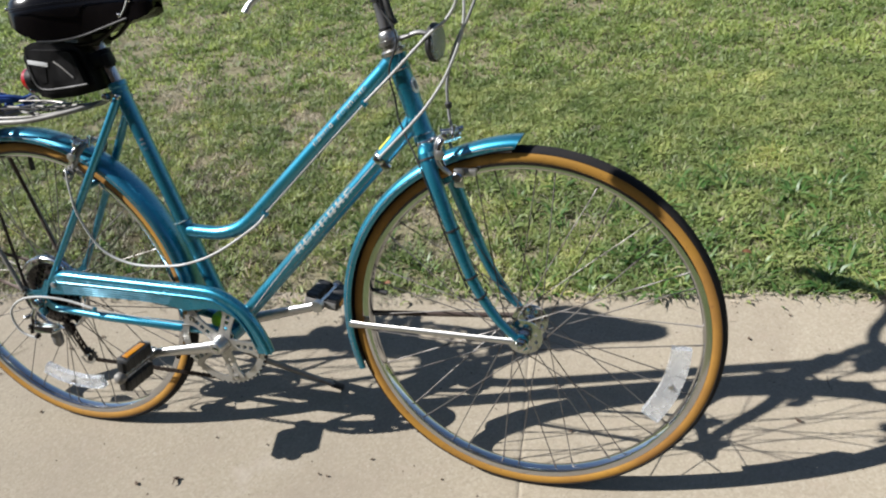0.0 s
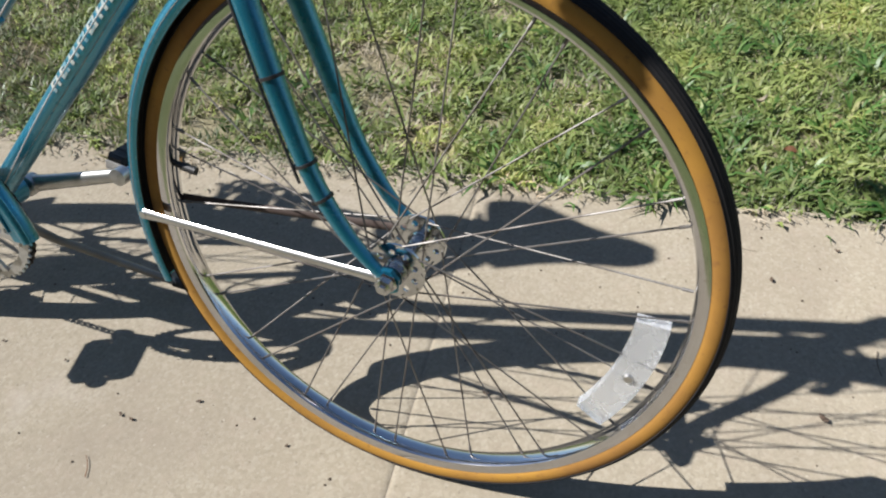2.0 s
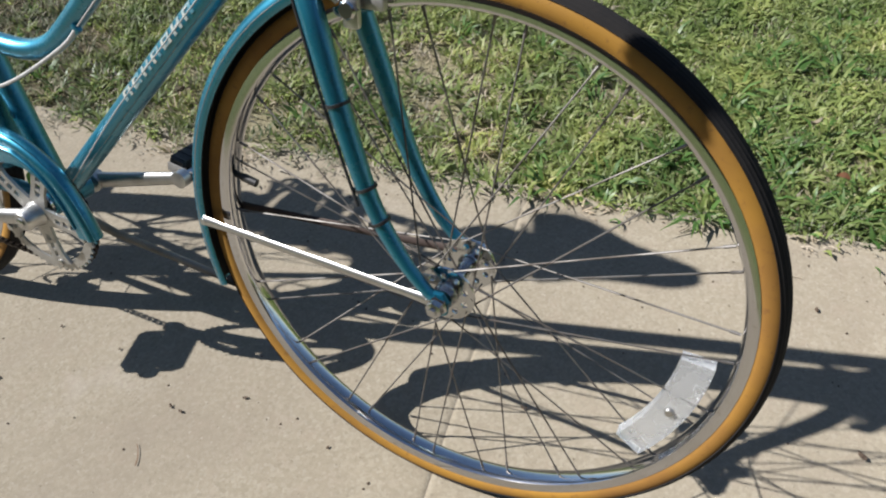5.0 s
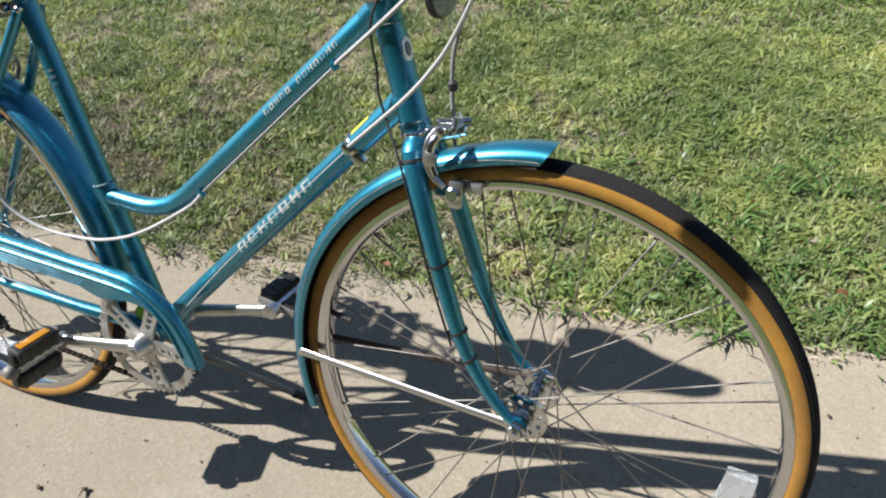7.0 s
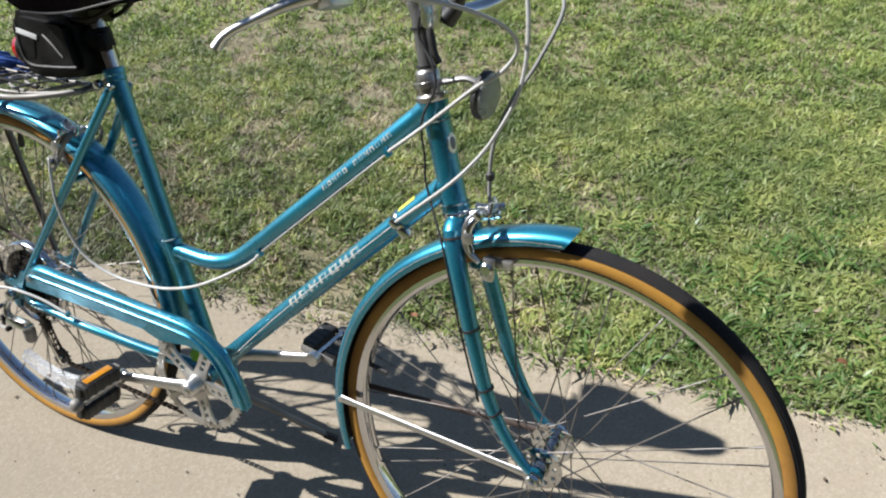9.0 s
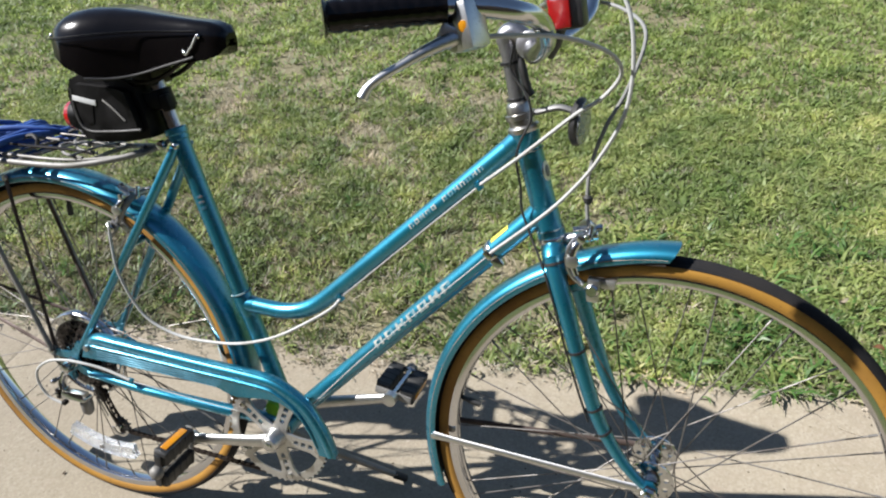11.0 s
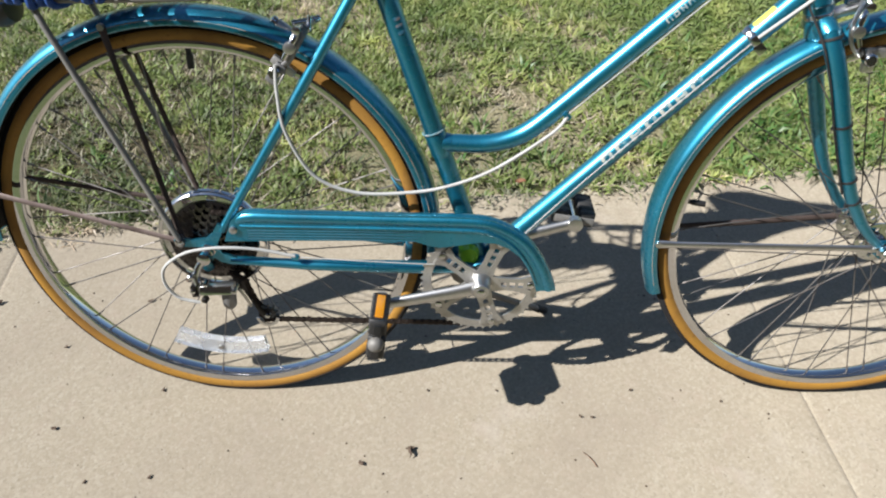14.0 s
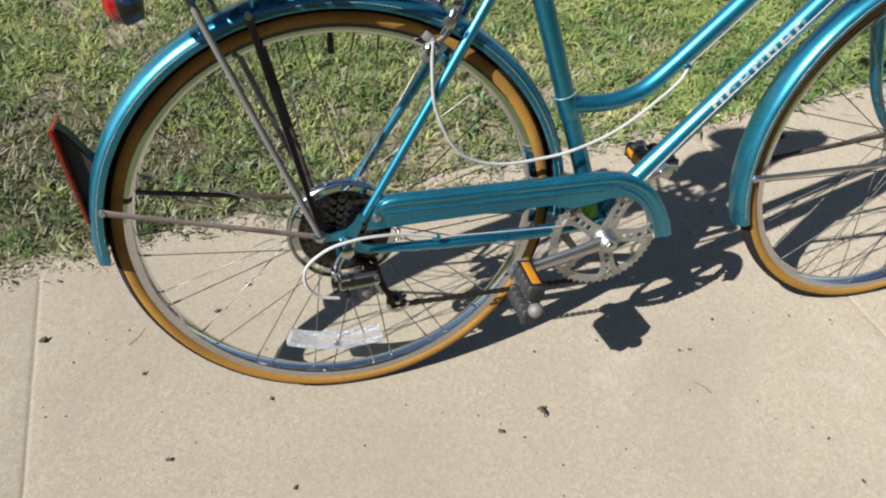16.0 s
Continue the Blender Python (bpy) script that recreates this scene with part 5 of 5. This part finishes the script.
# ---- rear rack ----
rack = tagged(part("rear_rack", tube([(-0.235, -0.066, 0.736), (-0.10, -0.067, 0.734), (0.060, -0.066, 0.737), (0.125, -0.058, 0.744), (0.180, -0.036, 0.754), (0.205, -0.014, 0.760), (0.205, 0.014, 0.760), (0.180, 0.036, 0.754), (0.125, 0.058, 0.744), (0.060, 0.066, 0.737), (-0.10, 0.067, 0.734), (-0.235, 0.066, 0.736)], 0.0050, 10, 4), RACK, bicycle), "dull alloy rear luggage rack over the mudguard")
for x in (-0.225, -0.150, -0.060, -0.022, 0.112):
    z = 0.7355 + max(0, x - 0.06) * 0.14
    w = 0.066 if x < 0.1 else 0.058
    part("cross_bar", tube([(x, -w, z), (x, 0, z + 0.002), (x, w, z)], 0.0036, 10), RACK, rack)
for y in (-0.052, 0.052):
    part("deck_rail", tube([(-0.235, y, 0.7415), (0.02, y, 0.7415), (0.112, y * 0.95, 0.747), (0.165, y * 0.62, 0.7525)], 0.0030, 10, 3), RACK, rack)
part("spring_clip", tube([(0.112, -0.030, 0.752), (0.060, -0.036, 0.757), (0.0, -0.040, 0.757), (-0.070, -0.036, 0.756), (-0.085, 0, 0.756), (-0.070, 0.036, 0.756), (0.0, 0.040, 0.757), (0.060, 0.036, 0.757), (0.112, 0.030, 0.752)], 0.0026, 8, 4), STEEL_DARK, rack, "dark sprung wire clip")
for y0, y1 in ((-0.050, 0.012), (-0.018, 0.046)):
    part("hooked_wire", tube([(0.108, y0, 0.7500), (0.070, y0 * 0.9, 0.7510), (0.030, (y0 + y1) / 2, 0.7515), (0.014, y1 - 0.010, 0.7510), (0.028, y1 + 0.006, 0.7510), (0.062, y1 + 0.002, 0.7505)], 0.0028, 8, 4), RACK, rack)
for x0, x1 in ((0.030, 0.078), (0.088, 0.118)):
    part("clip_strip", tube([(x0, -0.056, 0.7530), ((x0 + x1) / 2, 0, 0.7570), (x1, 0.054, 0.7540)], 0.0052, 8, 3, side=(0, 0, 1), flat=0.22), STEEL_DARK, rack, "flat black clip strip")
bm = bmesh.new()
prev = None
for x, w, z in ((0.158, 0.046, 0.7500), (0.180, 0.038, 0.7525), (0.205, 0.022, 0.7570), (0.228, 0.015, 0.7690), (0.262, 0.014, 0.7900)):
    row = [bm.verts.new((x, y, z + h)) for y, h in ((-w, 0), (w, 0), (w, -0.003), (-w, -0.003))]
    if prev:
        for k in range(4):
            bm.faces.new((prev[k], prev[(k + 1) % 4], row[(k + 1) % 4], row[k]))
    else:
        bm.faces.new(row)
    prev = row
bm.faces.new(prev[::-1])
part("front_tongue", bm, RACK, rack, "flat tapered strip to the seat stays")
part("tongue_bolt", lathe([(0.003, -0.008), (0.0065, -0.007), (0.0078, -0.003), (0.0078, 0.002), (0.004, 0.003)], (0.2475, -0.019, 0.7765), n=14), CHROME, rack, "bright domed bolt")
for s in (-1, 1):
    part("leg", tube([(-0.046, s * 0.064, 0.364), (-0.054, s * 0.066, 0.385), (-0.158, s * 0.070, 0.700), (-0.168, s * 0.067, 0.735)], [0.0052, 0.0046, 0.0046, 0.0052], 10, 3), RACK, rack)
    part("leg_bolt", lathe([(0.004, -0.006), (0.0075, -0.004), (0.0075, 0.004), (0.004, 0.006)], (-0.048, s * 0.064, 0.362), n=8), CHROME, rack)

rr = part("rack_reflector", lathe([(0.010, 0.022), (0.026, 0.018), (0.031, 0.004), (0.031, -0.004), (0.027, -0.007)], (-0.250, 0, 0.711), (1, 0, 0.10), 28), PLASTIC, rack, "round red rear lamp in a black shell")
part("lens", lathe([(0.0285, -0.005), (0.0270, -0.014), (0.018, -0.022), (0.005, -0.025)], (-0.250, 0, 0.711), (1, 0, 0.10), 28), RED, rr, "red dome lens")
part("bracket", tube([(-0.228, 0, 0.718), (-0.222, 0, 0.730), (-0.222, 0, 0.738)], 0.006, 10, 3), STEEL_DARK, rr)

# ---- blue stretch cords wrapped round the rack ----
def on_bike(ob, label, category, group=""):
    ob.matrix_basis = bicycle.matrix_basis.copy()
    return tagged(ob, label, category, group)


for k, x0 in enumerate((-0.233, -0.226, -0.186, -0.173, -0.159, -0.146, -0.132, -0.103, -0.086, -0.068)):
    loops = []
    for t in np.linspace(0, 2 * math.pi, 20):
        loops.append((x0 + (0.036 + 0.010 * math.sin(k * 1.9)) * math.sin(t / 2) ** 2 + 0.010 * math.sin(t), -0.086 * math.cos(t) * (1.0 + 0.03 * math.sin(2.4 * k)), 0.746 + (0.013 if 0 < t < math.pi else -0.020) * abs(math.sin(t)) ** 0.4 + 0.004 * math.cos(3 * t + k) + (0.004 if k % 2 else 0)))
    on_bike(new("bungee_cord", finish(tube(loops, 0.0050, 10, 3), "bungee_cord", BLUE)), "blue stretch cord wrapped round the luggage rack", "bungee cord", "cords on the rack")
on_bike(new("bungee_cord", finish(tube([(-0.20, -0.055, 0.752), (-0.15, -0.03, 0.766), (-0.09, 0.0, 0.772), (-0.04, 0.035, 0.764), (-0.03, 0.062, 0.748)], 0.0055, 10, 4), "bungee_cord", BLUE)), "blue stretch cord stretched across the luggage rack", "bungee cord", "cords on the rack")
for k, p in enumerate(((-0.028, 0.060, 0.756), (-0.05, -0.02, 0.762))):
    on_bike(new("cord_hook", finish(tube([p, (p[0] + 0.018, p[1] + 0.004, p[2] + 0.006), (p[0] + 0.030, p[1] + 0.002, p[2] - 0.002), (p[0] + 0.026, p[1], p[2] - 0.014)], 0.0034, 8, 4), "cord_hook", PLASTIC)), "black plastic hook of a stretch cord", "hook", "hooks on the rack")

# ---- saddle bag ----
def bag_body():
    prof = [(0.092, 0.862), (0.100, 0.884), (0.120, 0.892), (0.170, 0.890), (0.212, 0.888), (0.226, 0.880), (0.236, 0.850), (0.246, 0.815), (0.244, 0.800), (0.200, 0.791), (0.140, 0.785), (0.112, 0.790), (0.098, 0.820)]
    return plate([(x - 0.005, z - 0.010) for x, z in prof], -0.045, 0.045, bevel=0.012)


bag = on_bike(part("saddle_bag", bag_body(), NYLON, None), "black nylon saddle bag hanging behind the seat post", "bag")
part("piping", tube([(0.106, -0.0440, 0.862), (0.110, -0.0455, 0.822), (0.126, -0.0455, 0.797), (0.180, -0.0455, 0.799), (0.235, -0.0455, 0.806)], 0.0022, 8, 4), RUBBER, bag)
part("reflective_strip", block((0.131, -0.0458, 0.845), (0.046, 0.002, 0.008), (0, 8, 0), 0.0008), WHITE_TAPE, bag, "silver reflective strip")
part("reflective_strip", tube([(0.168, -0.0456, 0.848), (0.186, -0.0460, 0.836), (0.206, -0.0456, 0.818)], 0.0016, 6, 3), RACK, bag, "grey reflective piping")
part("side_panel", plate([(0.118, 0.840), (0.148, 0.840), (0.143, 0.809), (0.131, 0.806)], -0.0462, -0.0445, bevel=0.0005), NYLON, bag)
part("strap", tube([SEAT_TOP + sd * 0.034, SEAT_TOP + sd * 0.035, SEAT_TOP + sd * 0.064, SEAT_TOP + sd * 0.065], [0.0130, 0.0172, 0.0172, 0.0130], 20), NYLON, bag, "black strap round the seat post")
part("strap_band", tube([(0.215, -0.020, 0.845), (0.232, -0.019, 0.846), (0.252, -0.015, 0.846)], [0.013, 0.013, 0.013], 10, 3, side=(0, 1, 0), flat=0.2), NYLON, bag)
part("strap_tab", block(SEAT_TOP + sd * 0.046 + Vector((0.016, -0.012, 0)), (0.016, 0.014, 0.026), (0, -17, 0), 0.003), NYLON, bag)
tl = part("tail_lamp", lathe([(0.012, 0.008), (0.025, 0.004), (0.026, -0.008), (0.024, -0.014), (0.012, -0.017)], (0.078, 0, 0.809), (1, 0, 0.15), 24), NYLON, bag, "round tail lamp")
part("lens", lathe([(0.0250, -0.010), (0.0245, -0.020), (0.016, -0.029), (0.005, -0.032)], (0.078, 0, 0.809), (1, 0, 0.15), 24), RED, tl, "red dome lens")
for y in (-0.03, 0.03):
    part("buckle", block((0.135, y, 0.892), (0.014, 0.018, 0.006), (0, 0, 0), 0.002), CHROME, bag)


# ---- lawn ----
rng = np.random.default_rng(7)


def edge_shift(al):
    """How far the lawn creeps over the path, along its edge."""
    return -0.055 * np.exp(-((al - 0.75) / 0.45) ** 2) - 0.02 * np.exp(-((al + 0.1) / 0.3) ** 2) + 0.014 * np.sin(al * 11) * np.sin(al * 4.3 + 1)


def blades(name, material, tufts, per, area, length, width, bend, label, density=None, base=-0.016, spread=0.016):
    """Tufts of curved tapered blades, two faces each, in one mesh. area: along0, along1, away0, away1."""
    a0, a1, w0, w1 = area
    ca, cw = rng.uniform(a0, a1, tufts), rng.uniform(w0, w1, tufts)
    if density:
        keep = rng.uniform(0, 1, tufts) < density(ca, cw)
        ca, cw = ca[keep], cw[keep]
    cw = cw + edge_shift(ca) * np.clip(1 - cw / 0.5, 0, 1)
    clump = np.sin(ca * 31 + 3 * np.sin(cw * 13)) * np.sin(cw * 29 + 2 * np.sin(ca * 17)) + 0.5 * np.sin(ca * 61 - cw * 53)
    tall = rng.uniform(0.75, 1.2, len(ca)) * (1.0 + 0.40 * clump)
    ca, cw, tall = (np.repeat(v, per) for v in (ca, cw, tall))
    n = len(ca)
    az = rng.uniform(0, 2 * np.pi, n)
    out = np.abs(rng.normal(0, spread, n))
    al, aw = ca + out * np.cos(az), cw + out * np.sin(az)
    az = az + rng.normal(0, 0.6, n)
    x = EDGE0.x + EDGE_DIR.x * al + EDGE_N.x * aw
    y = EDGE0.y + EDGE_DIR.y * al + EDGE_N.y * aw
    L = rng.uniform(*length, n) * tall
    W = rng.uniform(*width, n)
    tilt = np.clip(rng.uniform(*bend, n) + out / spread * 0.25, 0.05, 1.5)
    tw = az + rng.normal(0, 0.45, n) + np.pi / 2
    d = np.stack([np.cos(az), np.sin(az), np.zeros(n)], 1)
    s = np.stack([np.cos(tw), np.sin(tw), rng.normal(0, 0.25, n)], 1) * (W / 2)[:, None]
    up = np.array([0, 0, 1.0])
    p0 = np.stack([x, y, base + np.where(aw < -0.004, 0.018, 0.0)], 1)
    p1 = p0 + (d * np.sin(tilt * 0.65)[:, None] + up * np.cos(tilt * 0.65)[:, None]) * (L * 0.5)[:, None]
    t2 = np.minimum(tilt * 1.45, 1.75)
    p2 = p1 + (d * np.sin(t2)[:, None] + up * np.cos(t2)[:, None]) * (L * 0.5)[:, None]
    p2[:, 2] = np.maximum(p2[:, 2], 0.002)
    co = np.stack([p0 - s, p0 + s, p1 - s * 0.85, p1 + s * 0.85, p2], 1).reshape(-1, 3)
    b = np.arange(n)[:, None] * 5
    loops = np.concatenate([b + [0, 1, 3, 2], b + [2, 3, 4]], 1).ravel()
    me = bpy.data.meshes.new(name)
    me.vertices.add(n * 5)
    me.vertices.foreach_set("co", co.ravel())
    me.loops.add(n * 7)
    me.loops.foreach_set("vertex_index", loops.astype(np.int32))
    me.polygons.add(n * 2)
    starts = (np.arange(n)[:, None] * 7 + [0, 4]).ravel()
    me.polygons.foreach_set("loop_start", starts.astype(np.int32))
    me.update(calc_edges=True)
    me.validate()
    me.materials.append(material)
    return tagged(new(name, me), label, "grass", kind="stuff")


def patchy(al, aw):
    v = np.sin(al * 2.3 + 1.1) * np.sin(aw * 2.9 + 0.4) + 0.7 * np.sin(al * 5.3 - aw * 3.7) + 0.6 * np.sin(al * 11.1 + aw * 8.7 + 2) + 0.4 * np.sin(al * 23 - aw * 19)
    lush = 0.30 * np.clip((al - 0.9) / 0.5, 0, 1) - 0.20 * np.clip((0.9 - al) / 0.9, 0, 1) * np.clip(1.6 - aw * 0.4, 0, 1)
    return np.clip(0.62 + lush + 0.28 * v - 0.74 * np.exp(-((al - 0.15) / 0.62) ** 2 - (aw / 0.60) ** 2) - 0.20 * np.exp(-((al - 1.25) / 0.45) ** 2 - ((aw - 0.25) / 0.45) ** 2) + 0.16 * np.clip(aw - 0.4, 0, 1), 0.10, 1)


def strewn(al, aw):
    """Where dead blades lie: in the thin places, fewer on the bare damp soil by the path."""
    return np.clip(1.15 - patchy(al, aw), 0.15, 1) * (1 - 0.35 * np.exp(-((al - 0.15) / 0.75) ** 2 - (aw / 0.65) ** 2))


blades("grass", GRASS, 21000, 10, (-1.4, 3.4, 0.0, 1.5), (0.016, 0.034), (0.0042, 0.0078), (0.55, 1.45), "short mown green lawn grass, patchy and sunlit", patchy)
blades("far_grass", FAR_GRASS, 38000, 8, (-3.5, 6.0, 1.5, 5.5), (0.020, 0.042), (0.0058, 0.0110), (0.40, 1.35), "mown green lawn grass with pale dry patches", patchy, spread=0.024)
for name, area in (("grass_behind", (-3.5, -1.4, 0.0, 1.5)), ("grass_ahead", (3.4, 6.0, 0.0, 1.5))):
    blades(name, FAR_GRASS, 3600, 8, area, (0.022, 0.046), (0.0065, 0.0125), (0.55, 1.45), "mown green lawn grass beside the path", patchy, spread=0.024)
blades("dry_grass", STRAW, 8500, 6, (-1.4, 3.4, -0.015, 1.6), (0.012, 0.032), (0.0024, 0.0050), (1.0, 1.5), "straw-coloured dead grass lying in the lawn", strewn, spread=0.03)
blades("edge_litter", STRAW, 420, 4, (-1.0, 3.0, -0.030, 0.012), (0.010, 0.028), (0.0018, 0.0040), (1.46, 1.56), "dead grass strewn along the edge of the concrete", spread=0.02)
blades("far_dry_grass", STRAW, 8000, 4, (-3.5, 6.0, 1.6, 5.5), (0.020, 0.045), (0.0035, 0.0065), (1.0, 1.5), "straw-coloured dead grass in the far lawn", lambda a, w: np.clip(1.1 - patchy(a, w), 0.15, 1), spread=0.04)
blades("thin_grass", TIRED_GRASS, 4200, 9, (-1.3, 1.0, -0.01, 1.0), (0.018, 0.042), (0.0034, 0.0064), (0.55, 1.45), "thin dull green grass on damp bare soil", lambda a, w: 0.75 * np.exp(-((a - 0.05) / 0.70) ** 2 - (w / 0.70) ** 2) * (0.6 + 0.4 * np.sin(a * 13 + 2 * np.sin(w * 9)) * np.sin(w * 15 + a * 4)), spread=0.022)
blades("broad_grass", GRASS, 2600, 8, (0.85, 3.4, 0.0, 1.6), (0.028, 0.052), (0.0062, 0.0100), (0.70, 1.45), "broader green blades in the thick part of the lawn", lambda a, w: np.clip((a - 0.85) / 0.7, 0, 1) * np.clip(0.55 + 0.45 * np.sin(a * 9 + 2 * np.sin(w * 7)) * np.sin(w * 11 + a * 3), 0, 1), spread=0.024)
blades("edge_weeds", WEED, 620, 15, (-0.6, 3.2, -0.01, 0.85), (0.034, 0.066), (0.0055, 0.0100), (0.5, 1.40), "bright green broad-bladed weeds along the lawn's edge", lambda a, w: np.clip(np.exp(-((a - 2.25) / 0.60) ** 2) + 0.8 * np.exp(-((a - 1.75) / 0.10) ** 2) * (w < 0.12) + 0.10, 0, 1) * np.clip(1.1 - w * 1.1, 0.15, 1), spread=0.026)


# ---- litter on the path ----
def crumb(size, seed):
    """A curled scrap: a bent, lumpy flake."""
    r = random.Random(seed)
    bm = bmesh.new()
    bmesh.ops.create_icosphere(bm, subdivisions=2, radius=1)
    for v in bm.verts:
        k = 0.7 + 0.5 * noise.noise(v.co * 1.7 + Vector((seed, 0, 0)))
        v.co = Vector((v.co.x * size * r.uniform(0.95, 1.05) * k, v.co.y * size * 0.62 * k, (v.co.z * 0.34 * k + 0.30 + 0.35 * v.co.x * v.co.x) * size))
    return bm


SPOTS = [(0.094, -0.554, 0.0075, 0), (-0.101, -0.233, 0.011, 0), (0.278, -0.491, 0.006, 0), (0.645, -0.684, 0.0085, 0), (0.732, -0.665, 0.009, 1), (0.069, -0.366, 0.006, 0), (1.979, -0.182, 0.007, 0), (2.032, -0.436, 0.009, 0), (1.568, -0.488, 0.0065, 0), (0.282, -0.670, 0.006, 0), (1.201, -0.972, 0.006, 0), (0.286, -0.212, 0.007, 0), (0.216, -0.262, 0.008, 0), (0.172, -0.667, 0.005, 0), (0.901, -0.561, 0.004, 0), (1.065, -0.637, 0.005, 0), (1.151, -0.588, 0.005, 0), (1.310, -0.630, 0.004, 0), (-0.071, -0.088, 0.006, 0), (2.087, -0.094, 0.006, 0), (1.198, -0.885, 0.005, 0), (0.773, -0.546, 0.004, 0), (1.045, -0.633, 0.005, 0)]
for k, (al, aw, size, stalk) in enumerate(SPOTS):
    bm = crumb(size, k)
    if stalk:
        sweep(bm, catmull([(0, -0.002, 0.004), (0.002, 0.006, 0.007), (0.000, 0.014, 0.008), (0.003, 0.019, 0.004)], 4), [0.0042, 0.0034, 0.0020, 0.0008], 7, flat=0.5)
    ob = new("leaf_scrap", finish(bm, "leaf_scrap", LITTER))
    ob.matrix_basis = Matrix.Translation(plan(al, aw, 0.0012)) @ pose(0, 0, 0, 0, 0, 47 * k)
    tagged(ob, "dark curled scrap of dead leaf on the concrete", "leaf", "scraps on the path")
for k, (al, aw, ln) in enumerate(((0.048, -0.290, 0.045), (1.050, -0.735, 0.036), (0.36, -0.10, 0.05), (2.12, -0.30, 0.045), (1.90, -0.10, 0.06), (1.75, -0.055, 0.05), (0.02, -0.09, 0.06))):
    a = 0.5 + 1.3 * k
    pts = [plan(al + ln * u * math.cos(a + 0.3 * u), aw + ln * u * math.sin(a + 0.3 * u), 0.0022) for u in (0, 0.35, 0.7, 1)]
    ob = new("twig", finish(tube(pts, [0.0007, 0.0006, 0.0005, 0.0004], 6, 3), "twig", LITTER if k in (3, 5) else RUSTY if k == 1 else STRAW))
    tagged(ob, "thin dry stalk lying on the concrete", "twig", "stalks on the path")
own = bmesh.new()
r = random.Random(5)
for k in range(320):
    c, h = plan(r.uniform(-0.6, 2.4), r.uniform(-1.15, -0.02), 0.0006), r.uniform(0.0009, 0.0026)
    vs = [own.verts.new(c + Vector((h * r.uniform(0.6, 1.3) * math.cos(a), h * r.uniform(0.6, 1.3) * math.sin(a), 0))) for a in (0, 1.3, 2.5, 3.8, 5.1)]
    tip = own.verts.new(c + Vector((0, 0, h * 0.8)))
    for i in range(5):
        own.faces.new((vs[i], vs[(i + 1) % 5], tip))
tagged(new("grit", finish(own, "grit", LITTER)), "dark specks of grit strewn over the concrete", "grit", kind="stuff")
for k, (al, aw, mt) in enumerate(((2.02, 0.13, RUSTY), (2.10, 0.22, RUSTY), (1.22, 0.035, STRAW), (1.98, 0.30, STRAW), (0.62, 0.10, LITTER), (1.05, 0.02, RUSTY), (2.35, 0.62, LITTER))):
    bm = bmesh.new()
    pr = None
    for i in range(7):
        u = i / 6
        w = 0.006 * math.sin(math.pi * min(1, u * 0.96 + 0.02)) ** 0.8 + 0.0006
        row = [bm.verts.new((0.024 * (u - 0.5), y * w, 0.006 * math.sin(3 * u + k) + 0.006 * abs(y))) for y in (-1, 0, 1)]
        if pr:
            for q in range(2):
                bm.faces.new((pr[q], pr[q + 1], row[q + 1], row[q]))
        pr = row
    g = bmesh.ops.extrude_face_region(bm, geom=bm.faces[:])
    bmesh.ops.translate(bm, vec=(0, 0, 0.0005), verts=[v for v in g["geom"] if isinstance(v, bmesh.types.BMVert)])
    ob = new("fallen_leaf", finish(bm, "fallen_leaf", mt))
    ob.matrix_basis = Matrix.Translation(plan(al, aw, 0.030 if aw > 0.05 else 0.012)) @ pose(0, 0, 0, 15, 10, 70 * k)
    tagged(ob, "small curled fallen leaf caught in the grass", "leaf", "fallen leaves")
